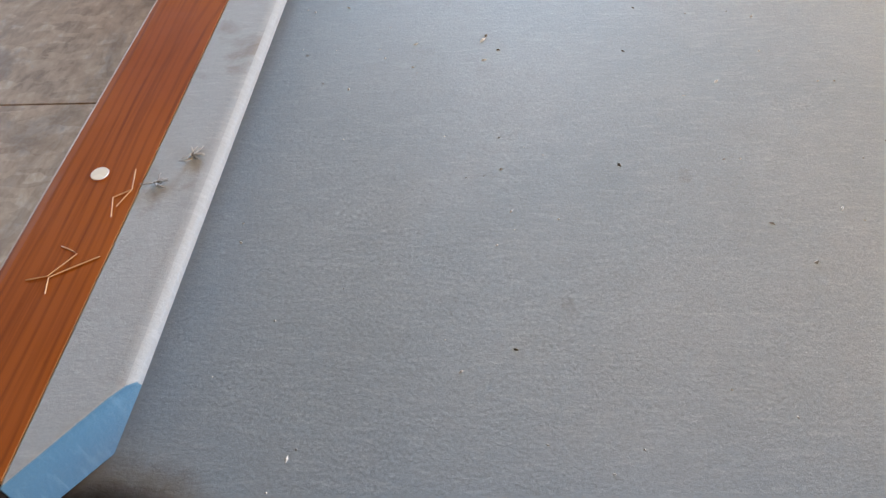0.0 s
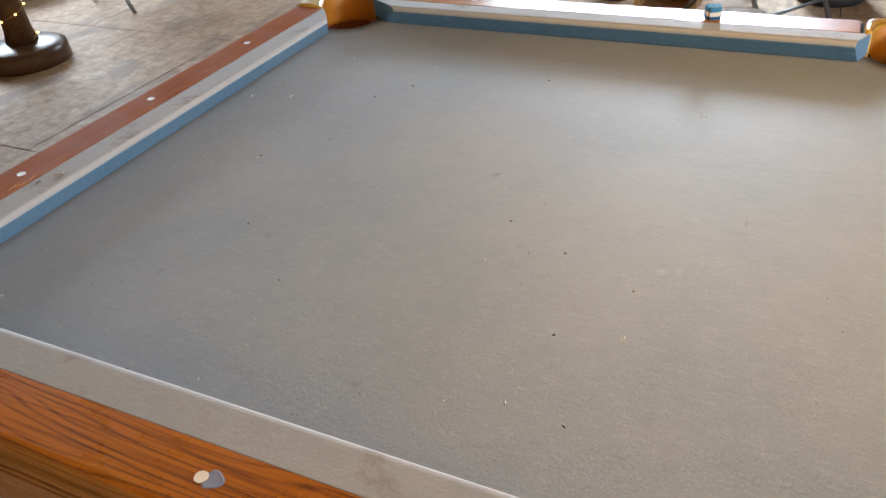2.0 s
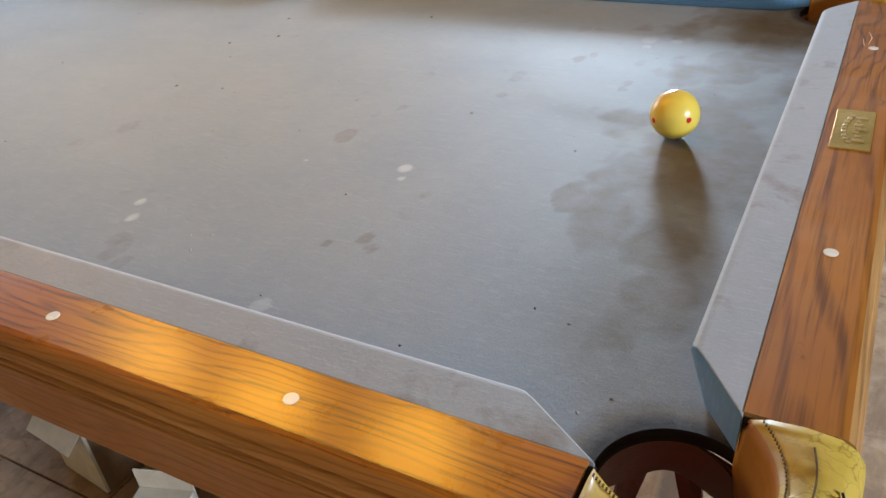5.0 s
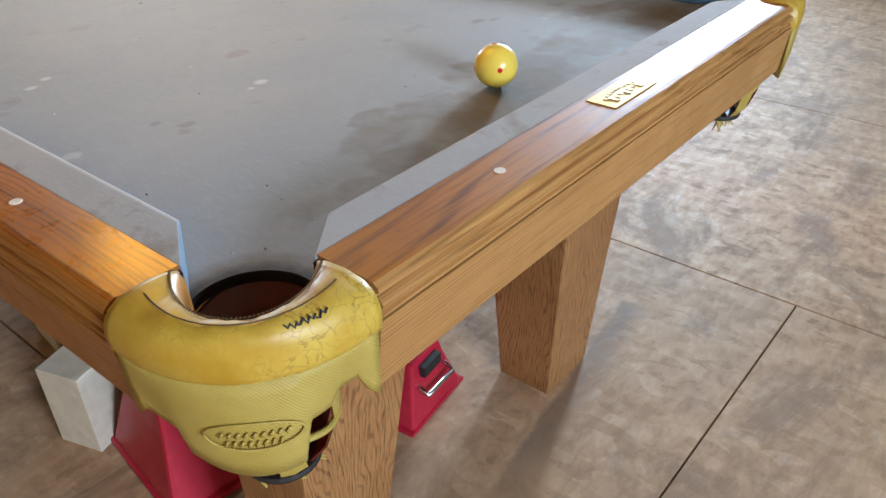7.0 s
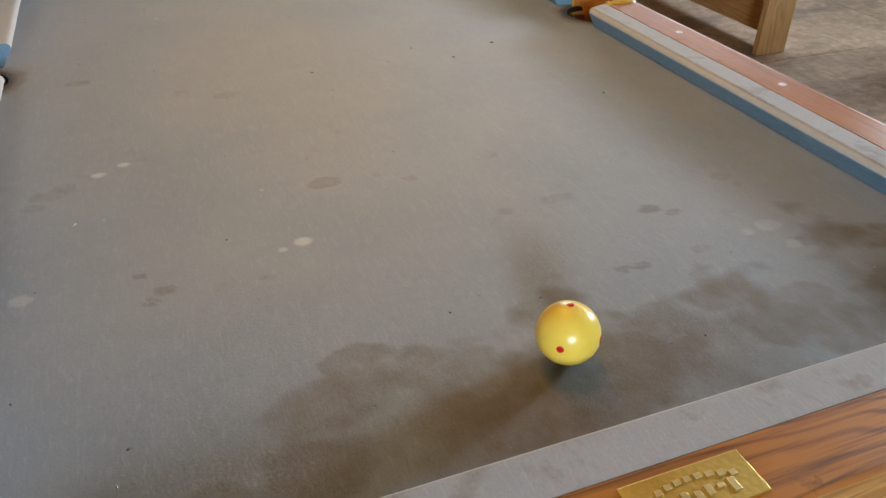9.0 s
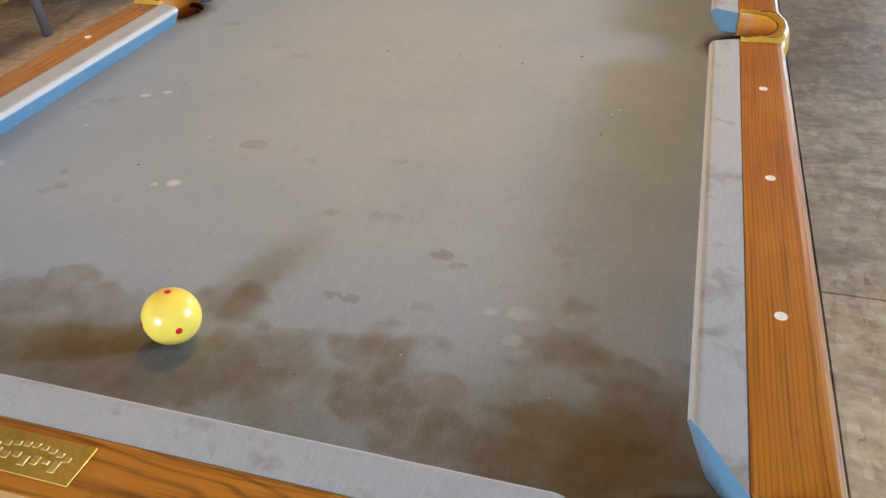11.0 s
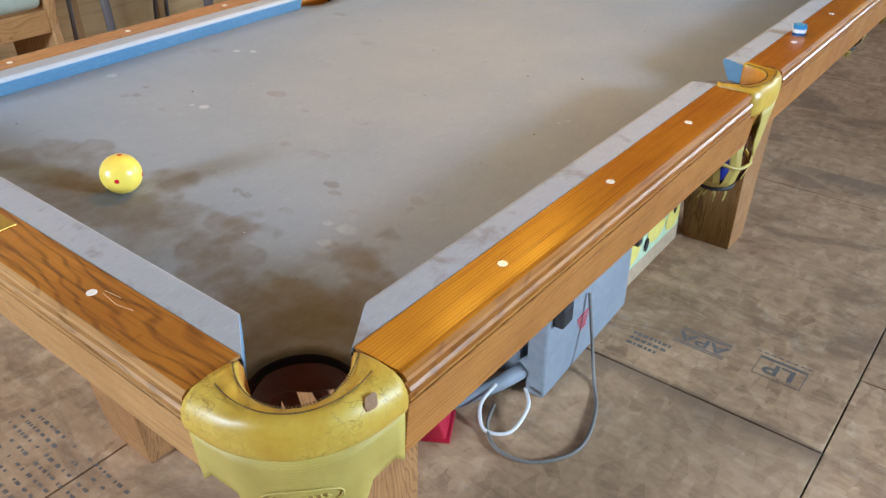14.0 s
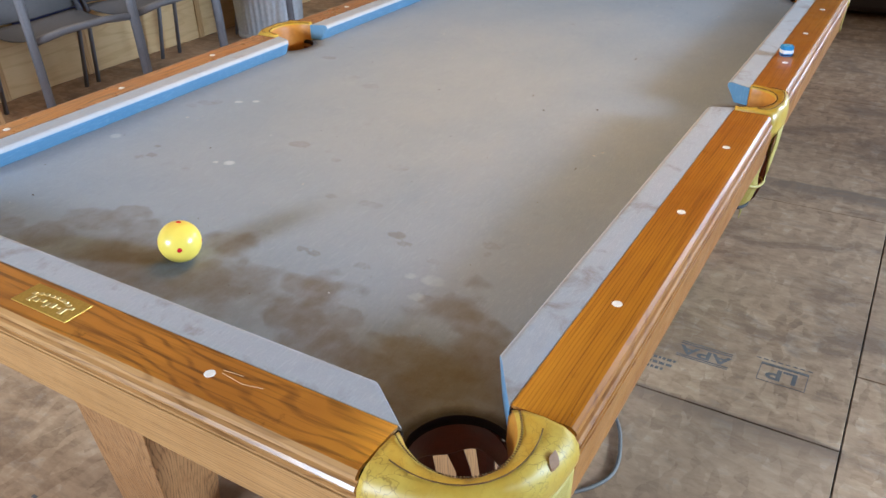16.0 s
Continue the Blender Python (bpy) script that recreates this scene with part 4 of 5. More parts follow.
# scratches in the varnish of the end rail
bare = speckled("bare_scratched_wood", (0.62, 0.36, 0.16), (0.70, 0.44, 0.22), 100, 0.8)
for path in (((-1.091, -0.343), (-1.079, -0.340), (-1.068, -0.323), (-1.073, -0.320), (-1.080, -0.317)), ((-1.075, -0.353), (-1.078, -0.341), (-1.066, -0.333), (-1.053, -0.325)), ((-1.057, -0.250), (-1.053, -0.269), (-1.063, -0.276), (-1.058, -0.293)), ((-1.053, -0.269), (-1.058, -0.284)),
             ((1.073, 0.265), (1.076, 0.295), (1.071, 0.318)), ((1.069, 0.262), (1.066, 0.288))):
    bm = bmesh.new()
    tube(bm, [(x, y, 0.7986) for x, y in path], 0.00045, 4)
    part("scratch", bm, bare, table, "pale scratch in the varnish")

# ---- printing on the floor ----
ink = speckled("faded_ink", (0.12, 0.105, 0.095), (0.22, 0.19, 0.165), 90, 0.8)


def text(words, size, m):
    cu = bpy.data.curves.new("print", "FONT")
    cu.body, cu.size, cu.align_x, cu.align_y = words, size, "CENTER", "CENTER"
    cu.extrude = 0.0001
    cu.offset = size * 0.022
    tmp = bpy.data.objects.new("print", cu)
    me = bpy.data.meshes.new_from_object(tmp)
    bpy.data.objects.remove(tmp)
    me.transform(m)
    return me


def print_mark(name, words, size, x, y, stretch, bars, label):
    m = pose(x, y, 0.0006, 0, 0, -90) @ Matrix.Diagonal((stretch, 1, 1, 1))
    bm = bmesh.new()
    bm.from_mesh(text(words, size, m))
    for x0, x1, y0, y1 in bars:
        box(bm, x0, x1, y0, y1, 0.0002, 0.0007)
    tagged(part(name, bm, ink, floor), label)


print_mark("print", "APA", 0.052, -0.262, 0.520, 1.35, [(-0.238, -0.234, 0.452, 0.585), (-0.230, -0.227, 0.452, 0.585), (-0.290, -0.286, 0.452, 0.585), (-0.298, -0.295, 0.452, 0.585)], "faded black stamped letters between double lines")
print_mark("print", "LP", 0.064, -0.270, 0.713, 1.2, [(-0.308, -0.299, 0.656, 0.772), (-0.232, -0.230, 0.656, 0.772), (-0.298, -0.232, 0.656, 0.658), (-0.298, -0.232, 0.770, 0.772)] + [(-0.324, -0.320, 0.64 + 0.018 * k, 0.652 + 0.018 * k) for k in range(8)], "faded black stamped letters in a frame")
bm = bmesh.new()
for row in range(7):
    y = -0.62
    x = 0.93 + 0.026 * row
    end = -0.22 - 0.03 * (row % 3)
    while y < end:
        w = rng.uniform(0.008, 0.03)
        if rng.random() < 0.75:
            box(bm, x, x + rng.uniform(0.006, 0.009), y, y + w * 0.5, 0.0002, 0.0007)
        y += w
for row in range(3):
    y = 0.36
    while y < 0.455 - 0.01 * row:
        w = rng.uniform(0.006, 0.016)
        box(bm, -0.20 + 0.022 * row, -0.190 + 0.022 * row, y, y + w, 0.0002, 0.0007)
        y += w + 0.004
tagged(part("print", bm, ink, floor), "faded rows of small stamped marks")

# ---- under the table ----
grey_plastic = speckled("grey_plastic", (0.22, 0.25, 0.28), (0.27, 0.30, 0.33), 12, 0.5, 0, 0.1)
red_paint = speckled("red_enamel", (0.42, 0.012, 0.035), (0.50, 0.02, 0.05), 15, 0.35)
chrome = speckled("dull_chrome", (0.60, 0.60, 0.60), (0.70, 0.70, 0.70), 40, 0.25, 1.0, 0.05)
card = speckled("brown_cardboard", (0.40, 0.29, 0.18), (0.47, 0.35, 0.23), 14, 0.85)
cream = speckled("cream_board", (0.58, 0.53, 0.43), (0.66, 0.61, 0.51), 10, 0.7)
black_plastic = M["black"]


def grey_case():
    t = thing("plastic_case", "upright grey plastic case with ribs and a black latch", "case", at=pose(-0.06, 0.24, 0.0, 0, 0, 3))
    body = part("shell", boxed(-0.23, 0.235, 0.005, 0.055, 0.0, 0.262), grey_plastic, t, "", bevel=0.008, segments=3)
    part("back_shell", boxed(-0.20, 0.20, -0.13, -0.03, 0.0, 0.23), grey_plastic, t, "darker inner shell half", bevel=0.01)
    part("lip", boxed(-0.232, 0.237, 0.0, 0.06, 0.262, 0.276), grey_plastic, t, "", bevel=0.004)
    for k in range(6):
        part("rib", boxed(-0.19 + 0.030 * k, -0.181 + 0.030 * k, 0.055, 0.060, 0.205 + 0.004 * k, 0.262), grey_plastic, t)
    part("latch", boxed(0.165, 0.215, 0.05, 0.082, 0.205, 0.262), black_plastic, t, "black latch", bevel=0.006)
    part("corner_grip", boxed(-0.232, -0.205, 0.05, 0.078, 0.205, 0.25), black_plastic, t, "black corner grip", bevel=0.004)
    bm = bmesh.new()
    for k in range(4):
        box(bm, 0.02 + 0.004 * k, 0.085 - 0.008 * k, 0.0552, 0.0558, 0.135 - 0.013 * k, 0.142 - 0.013 * k)
    part("label_print", bm, red_paint, t, "small red printed bars")
    return t


grey_case()


def curve_thing(name, pts, r, m, label, category):
    """A soft cable through points."""
    fine = []
    P = [Vector(p) for p in pts]
    for i in range(len(P) - 1):
        p0, p1, p2, p3 = P[max(0, i - 1)], P[i], P[i + 1], P[min(len(P) - 1, i + 2)]
        for k in range(8):
            u = k / 8
            fine.append(0.5 * (2 * p1 + (p2 - p0) * u + (2 * p0 - 5 * p1 + 4 * p2 - p3) * u * u + (3 * p1 - p0 - 3 * p2 + p3) * u ** 3))
    fine.append(P[-1])
    bm = bmesh.new()
    tube(bm, fine, r, 8)
    return tagged(part(name, bm, m, None, "", True), label, category)


cord_grey = speckled("grey_cord", (0.17, 0.155, 0.135), (0.23, 0.21, 0.185), 60, 0.6)
cord_white = speckled("white_cord", (0.66, 0.65, 0.62), (0.74, 0.72, 0.70), 60, 0.5)
curve_thing("power_cord", [(-0.02, 0.305, 0.20), (0.0, 0.335, 0.08), (0.04, 0.37, 0.006), (0.14, 0.43, 0.006), (0.26, 0.455, 0.006), (0.35, 0.40, 0.006), (0.37, 0.32, 0.006), (0.33, 0.26, 0.006), (0.26, 0.23, 0.006)], 0.0044, cord_grey, "looped grey power cord on the floor", "cord")
curve_thing("extension_cable", [(0.19, 0.27, 0.03), (0.24, 0.31, 0.03), (0.31, 0.31, 0.008), (0.34, 0.26, 0.008), (0.30, 0.22, 0.03), (0.24, 0.22, 0.05)], 0.0042, cord_white, "white cord looped round a grey wand", "cord")


def wand():
    bm = bmesh.new()
    tube(bm, [(0.36, 0.14, 0.018), (0.30, 0.17, 0.022), (0.22, 0.22, 0.040), (0.15, 0.255, 0.066)], [0.016, 0.018, 0.018, 0.021], 14)
    tube(bm, [(0.165, 0.248, 0.060), (0.135, 0.262, 0.072)], 0.024, 14)
    tagged(part("vacuum_wand", bm, grey_plastic, None, "", True), "grey plastic vacuum wand lying on the floor", "wand")


wand()


def printed_carton():
    """A carton printed with yellow fruit discs on green, with round air holes."""
    t = thing("fruit_carton", "open carton printed yellow and green with hand holes", "carton", at=pose(-0.50, 0.115, 0.0, 0, 0, 1))
    green = speckled("green_print", (0.42, 0.55, 0.34), (0.52, 0.62, 0.44), 12, 0.6)
    yellow = speckled("yellow_print", (0.68, 0.56, 0.10), (0.74, 0.63, 0.20), 12, 0.6)
    blue = speckled("blue_print", (0.08, 0.30, 0.52), (0.12, 0.38, 0.60), 12, 0.6)
    W, D, H = 0.205, 0.13, 0.205
    part("bottom", boxed(-W, W, -D, D, 0.0, 0.005), card, t)
    part("side", boxed(-W, W, D - 0.005, D, 0.005, H), green, t, "green printed side", bevel=0.001)
    part("side", boxed(-W, W, -D, -D + 0.005, 0.005, H), card, t)
    part("side", boxed(-W, -W + 0.005, -D + 0.005, D - 0.005, 0.005, H), card, t)
    part("side", boxed(W - 0.005, W, -D + 0.005, D - 0.005, 0.005, H), card, t)
    part("border", boxed(-W, W, D, D + 0.0012, 0.005, 0.055), card, t, "bare brown lower border")
    for x, z, r, m, words in ((-0.03, 0.125, 0.062, yellow, "yellow printed disc"), (0.13, 0.11, 0.055, yellow, "yellow printed disc"), (-0.15, 0.10, 0.05, yellow, "yellow printed disc"), (-0.085, 0.160, 0.036, blue, "blue printed oval")):
        bm = lathe([(0.0001, 0.0), (r, 0.0), (r, 0.0012)], 28)
        for v in bm.verts:
            v.co = Vector((x + v.co.x, D + 0.0006 + v.co.z + (0.0012 if m is blue else 0), z + v.co.y * (0.8 if m is blue else 0.75)))
        part("printed_disc", bm, m, t, words)
    for x, z in ((-0.155, 0.135), (0.035, 0.095)):
        bm = lathe([(0.0001, 0.0), (0.016, 0.0), (0.016, 0.001)], 20)
        for v in bm.verts:
            v.co = Vector((x + v.co.x * 0.75, D + 0.0035 + v.co.z, z + v.co.y * 1.4))
        part("hand_hole", bm, black_plastic, t, "dark hand hole")


printed_carton()


def jack_stand(m, label):
    t = thing("tool_stand", label, "tool stand", "red stands under the table", at=m)
    loops = []
    for z, w, d in ((0.0, 0.055, 0.09), (0.012, 0.055, 0.09), (0.10, 0.035, 0.06), (0.135, 0.030, 0.05)):
        loops.append([(-w, -d, z), (w, -d, z), (w, d, z), (-w, d, z)])
    part("body", loft(loops), red_paint, t, "", bevel=0.006)
    part("base_flange", boxed(-0.06, 0.06, -0.10, 0.10, 0.0, 0.008), red_paint, t, bevel=0.003)
    bm = bmesh.new()
    tube(bm, [(0.045, -0.045, 0.085), (0.062, -0.045, 0.07), (0.066, 0.045, 0.07), (0.045, 0.045, 0.085)], 0.005, 8)
    tube(bm, [(0.01, 0.055, 0.10), (0.012, 0.065, 0.17), (0.012, 0.03, 0.185)], 0.006, 8)
    part("handle", bm, chrome, t, "bent chrome handle", True)
    part("slot", boxed(0.030, 0.0475, -0.03, 0.03, 0.098, 0.122), black_plastic, t, "black slot")


jack_stand(pose(0.645, 0.075, 0, 0, 0, 8), "red painted tool stand with a chrome handle on the floor")
jack_stand(pose(0.40, -0.325, 0, 0, 0, 82) @ Matrix.Scale(1.45, 4), "red painted tool stand lying near a white box")

jack_stand(pose(0.415, 0.105, 0, 0, 0, 30), "red painted tool stand beside the grey case")


def white_carton():
    t = thing("white_box", "small white cardboard box with an open flap", "box", at=pose(0.205, -0.395, 0.0, 0, 0, 18))
    part("body", boxed(-0.05, 0.05, -0.04, 0.04, 0.0, 0.185), cream, t, "", bevel=0.002)
    part("flap", boxed(-0.05, 0.05, 0.04, 0.043, 0.12, 0.225), cream, t, "raised cream flap")


white_carton()


def cream_board():
    t = thing("carton", "tall opened carton with a cream board side", "carton", at=pose(-0.13, -0.235, 0.0, 0, 0, -6))
    W, D, H = 0.07, 0.08, 0.17
    kraft = speckled("kraft_board", (0.20, 0.13, 0.075), (0.26, 0.17, 0.10), 20, 0.8)
    for a in ((-W, W, -D, -D + 0.006), (-W, W, D - 0.006, D), (-W, -W + 0.006, -D + 0.006, D - 0.006), (W - 0.006, W, -D + 0.006, D - 0.006)):
        part("side", boxed(*a, 0.004, H), cream if a[2] == -D else kraft, t)
    part("bottom", boxed(-W, W, -D, D, 0.0, 0.004), kraft, t)
    part("lid_flap", loft([[(-W, -D, H), (W, -D, H), (W, -D + 0.004, H), (-W, -D + 0.004, H)], [(-W, -D - 0.035, H - 0.03), (W, -D - 0.035, H - 0.03), (W, -D - 0.031, H - 0.027), (-W, -D - 0.031, H - 0.027)]]), cream, t, "bent cream flap")


cream_board()
bm = loft([[(-0.17, -0.11, z), (0.17, -0.11, z), (0.17, 0.11, z), (-0.17, 0.11, z)] if z < 0.2 else [(-0.185, -0.125, z), (0.185, -0.125, z), (0.185, 0.125, z), (-0.185, 0.125, z)] for z in (0.0, 0.02, 0.2, 0.215)])
tub = part("storage_tub", bm, grey_plastic, None, "", bevel=0.012, segments=3)
tub.matrix_world = pose(0.22, -0.10, 0, 0, 0, 12)
tagged(tub, "grey lidded storage tub standing on the floor", "tub")

# ---- seats along the plywood wall ----
steel_grey = speckled("grey_powder_coat", (0.115, 0.108, 0.112), (0.145, 0.136, 0.140), 30, 0.5)
mesh_grey = speckled("grey_mesh_seat", (0.075, 0.072, 0.075), (0.10, 0.095, 0.095), 220, 0.8, 0, 0.5)
pine = oak("pine_boards", "x", (0.55, 0.33, 0.14), (0.46, 0.25, 0.09), (0.30, 0.14, 0.045), 0.45, 0.15, 3.0, 0.1)
pine_z = oak("pine_posts", "z", (0.56, 0.35, 0.16), (0.47, 0.27, 0.11), (0.30, 0.15, 0.05), 0.45, 0.15, 3.0, 0.1)


def patio_chair(m):
    t = thing("patio_chair", "grey metal patio chair with a mesh sling seat", "chair", "patio chairs along the wall", at=m)
    W = 0.27

    def bar(name, pts, r, label="", parent=t):
        bm = bmesh.new()
        tube(bm, pts, r, 10)
        return part(name, bm, steel_grey, parent, label, True)
    for s in (-1, 1):
        bar("front_leg", [(s * W, 0.26, 0.0), (s * W, 0.25, 0.3), (s * W, 0.235, 0.60), (s * W, 0.20, 0.635)], 0.020)
        bar("armrest", [(s * W, 0.20, 0.635), (s * W, 0.0, 0.64), (s * W, -0.20, 0.62)], 0.018)
        bar("rear_leg", [(s * (W - 0.04), -0.20, 0.0), (s * (W - 0.03), -0.14, 0.40)], 0.011)
        bar("back_post", [(s * (W - 0.02), -0.12, 0.38), (s * (W - 0.02), -0.22, 0.64), (s * (W - 0.02), -0.29, 0.92)], 0.016)
    bar("front_rail", [(-W, 0.235, 0.405), (-W * 0.4, 0.245, 0.425), (W * 0.4, 0.245, 0.425), (W, 0.235, 0.405)], 0.017)
    bar("top_rail", [(-W + 0.02, -0.29, 0.92), (0, -0.30, 0.94), (W - 0.02, -0.29, 0.92)], 0.016)

    def sling(name, ends):
        loops = []
        for k in range(9):
            u = k / 8
            y, z = (ends[0][0] + (ends[1][0] - ends[0][0]) * u, ends[0][1] + (ends[1][1] - ends[0][1]) * u - 0.03 * math.sin(math.pi * u))
            loops.append([(-W + 0.025, y, z), (0, y, z - 0.012), (W - 0.025, y, z), (W - 0.025, y, z + 0.006), (0, y, z - 0.006), (-W + 0.025, y, z + 0.006)])
        part(name, loft(loops), mesh_grey, t, "dark woven mesh", True)
    sling("seat", ((0.24, 0.42), (-0.16, 0.405)))
    sling("backrest", ((-0.15, 0.42), (-0.285, 0.91)))
    return t


chair = patio_chair(pose(-0.735, -2.70, 0.0))
copy_thing(chair, pose(-1.285, -2.72, 0, 0, 0, 2))
copy_thing(chair, pose(-1.86, -2.72, 0, 0, 0, -3))


def cushioned_bench():
    t = thing("wooden_bench", "pine bench with a pale green seat cushion against the wall", "bench", at=pose(0.33, -2.72, 0))
    for s in (-1, 1):
        leg = [(s * 0.57, -0.22), (s * 0.57, 0.20)]
        loops = []
        for z, y0, y1 in ((0.0, -0.24, 0.25), (0.30, -0.24, 0.20), (0.44, -0.24, 0.22), (0.54, -0.20, 0.20)):
            x0, x1 = sorted((s * 0.555, s * 0.60))
            loops.append([(x0, y0, z), (x1, y0, z), (x1, y1, z), (x0, y1, z)])
        part("end_panel", loft(loops), pine_z, t, "", bevel=0.012, segments=3)
    part("front_rail", boxed(-0.555, 0.555, 0.17, 0.20, 0.27, 0.37), pine, t, bevel=0.004)
    part("seat_board", boxed(-0.555, 0.555, -0.22, 0.17, 0.36, 0.38), pine, t)
    part("back_board", boxed(-0.555, 0.555, -0.26, -0.235, 0.40, 0.85), pine, t, bevel=0.004)
    green = speckled("pale_green_fabric", (0.42, 0.50, 0.42), (0.50, 0.57, 0.49), 40, 0.9, 0, 0.3)
    c = part("cushion", boxed(-0.55, 0.55, -0.22, 0.20, 0.38, 0.47), green, t, "pale green fabric cushion", True, bevel=0.03, segments=4)
    bm = bmesh.new()
    tube(bm, [(-0.53, 0.196, 0.455), (0.53, 0.196, 0.455), (0.548, 0.18, 0.455), (0.548, -0.2, 0.455)], 0.004, 6)
    part("piping", bm, speckled("dark_piping", (0.10, 0.12, 0.10), (0.14, 0.16, 0.13), 40, 0.9), c, "dark piping")


cushioned_bench()


def studs():
    """Battens of bare board over the plywood."""
    for x in (-3.2, -2.55, -1.95, -1.12, -0.62, 0.4, 1.2, 2.4):
        tagged(part("trim", boxed(x - 0.02, x + 0.02, Y0, Y0 + 0.012, 0.0, 1.1), pine_z, None, "", bevel=0.002), "bare pine batten on the plywood wall", "trim", kind="structure")


studs()
tagged(part("wall_board", boxed(-1.15, -0.75, -3.055, -3.03, 0.325, 0.80), speckled("blue_board", (0.015, 0.03, 0.16), (0.03, 0.05, 0.22), 8, 0.5), None, "", bevel=0.004), "blue painted board leaning behind the chairs", "board")


def galvanised_can():
    t = thing("trash_can", "corrugated galvanised steel trash can by the wall", "trash can", at=pose(-2.24, -2.74, 0))
    zinc = speckled("galvanised_steel", (0.62, 0.66, 0.70), (0.74, 0.78, 0.82), 14, 0.38, 0.7, 0.1)
    part("body", lathe([(0.195, 0.0), (0.20, 0.012), (0.202, 0.03), (0.225, 0.60), (0.232, 0.62), (0.226, 0.635), (0.218, 0.62), (0.195, 0.03), (0.19, 0.012)], 144, (0, 0, 0), 0.018, 36), zinc, t, "", True)
    part("base_ring", lathe([(0.190, 0.0), (0.207, 0.0), (0.209, 0.02), (0.200, 0.032), (0.190, 0.02)], 48), zinc, t, "", True)


galvanised_can()

# ---- things beyond the table, toward the windows ----


def plank_stand(name, label, m, w, d, h):
    t = thing(name, label, "stand", at=m)
    for s in (-1, 1):
        x0, x1 = sorted((s * (w / 2 - 0.035), s * w / 2))
        part("end_panel", boxed(x0, x1, -d / 2, d / 2, 0, h), pine_z, t, "", bevel=0.004)
    part("top", boxed(-w / 2 - 0.02, w / 2 + 0.02, -d / 2 - 0.02, d / 2 + 0.02, h, h + 0.03), pine, t, bevel=0.004)
    part("back_panel", boxed(-w / 2 + 0.035, w / 2 - 0.035, d / 2 - 0.02, d / 2, 0.05, h), pine, t)
    part("shelf", boxed(-w / 2 + 0.035, w / 2 - 0.035, -d / 2 + 0.02, d / 2 - 0.02, 0.42, 0.44), pine, t)


plank_stand("wooden_stand", "open pine stand with plank end panels", pose(-1.86, 2.40, 0, 0, 0, 0), 1.0, 0.16, 0.72)
plank_stand("wooden_stand", "narrow pine stand with plank end panels", pose(-0.83, 3.18, 0, 0, 0, 0), 0.30, 0.42, 0.72)
tagged(part("bin", lathe([(0.001, 0.0), (0.075, 0.0), (0.080, 0.01), (0.095, 0.50), (0.100, 0.505), (0.100, 0.52), (0.092, 0.515), (0.074, 0.02), (0.001, 0.02)], 40), navy, None, "", True), "navy blue plastic bin beside the stand", "bin").matrix_world = pose(-1.13, 3.14, 0)


def pedal_bin():
    t = thing("pedal_bin", "brushed steel pedal bin with a black base", "bin", at=pose(-0.12, 3.32, 0))
    part("body", lathe([(0.145, 0.07), (0.147, 0.075), (0.150, 0.60), (0.146, 0.62), (0.10, 0.645), (0.001, 0.65)], 48), speckled("brushed_steel", (0.45, 0.44, 0.43), (0.55, 0.54, 0.52), 30, 0.35, 0.9, 0.05), t, "", True)
    part("base", lathe([(0.001, 0.0), (0.152, 0.0), (0.156, 0.01), (0.153, 0.07), (0.001, 0.07)], 48), black_plastic, t, "black plastic base", True)


pedal_bin()


def clear_bucket():
    m, nt, p = mat("cloudy_clear_plastic", 0.45)
    p.inputs["Base Color"].default_value = (0.93, 0.94, 0.95, 1)
    p.inputs["Transmission Weight"].default_value = 0.65
    p.inputs["IOR"].default_value = 1.2
    bm = lathe([(0.001, 0.0), (0.080, 0.0), (0.083, 0.006), (0.108, 0.20), (0.114, 0.203), (0.114, 0.210), (0.105, 0.208), (0.079, 0.010), (0.001, 0.006)], 40)
    tagged(part("bucket", bm, m, None, "", True), "cloudy clear plastic bucket on the floor", "bucket").matrix_world = pose(-0.425, 2.34, 0)


clear_bucket()
thin_steel = speckled("grey_tube_steel", (0.22, 0.22, 0.23), (0.30, 0.30, 0.31), 30, 0.35, 0.6)


def folding_chair(m, label, seat):
    t = thing("folding_chair", label, "chair", "folding chairs", at=m)
    for s in (-1, 1):
        for name, a, b in (("front_leg", (s * 0.21, 0.24, 0.0), (s * 0.21, -0.20, 0.85)), ("rear_leg", (s * 0.19, -0.26, 0.0), (s * 0.19, 0.18, 0.46))):
            bm = bmesh.new()
            tube(bm, [a, b], 0.011, 10)
            part(name, bm, thin_steel, t, "", True)
    for y, z, w in ((0.20, 0.08, 0.21), (-0.22, 0.08, 0.19)):
        bm = bmesh.new()
        tube(bm, [(-w, y, z), (w, y, z)], 0.008, 8)
        part("cross_bar", bm, thin_steel, t, "", True)
    part("seat", boxed(-0.20, 0.20, -0.16, 0.21, 0.445, 0.475), seat, t, "", bevel=0.012, segments=3)
    part("backrest", loft([[(-0.21, -0.14, 0.66), (0.21, -0.14, 0.66), (0.21, -0.125, 0.66), (-0.21, -0.125, 0.66)], [(-0.21, -0.21, 0.86), (0.21, -0.21, 0.86), (0.21, -0.195, 0.86), (-0.21, -0.195, 0.86)]]), seat, t, "", bevel=0.004)
    return t


black_vinyl = speckled("black_vinyl", (0.02, 0.02, 0.022), (0.035, 0.034, 0.034), 30, 0.5)
folding_chair(pose(-0.42, 2.98, 0, 0, 0, -125), "steel tube folding chair with a dark seat", black_vinyl)
folding_chair(pose(-3.80, 2.60, 0, 0, 0, 70), "steel tube folding chair with a dark seat near the windows", black_vinyl)
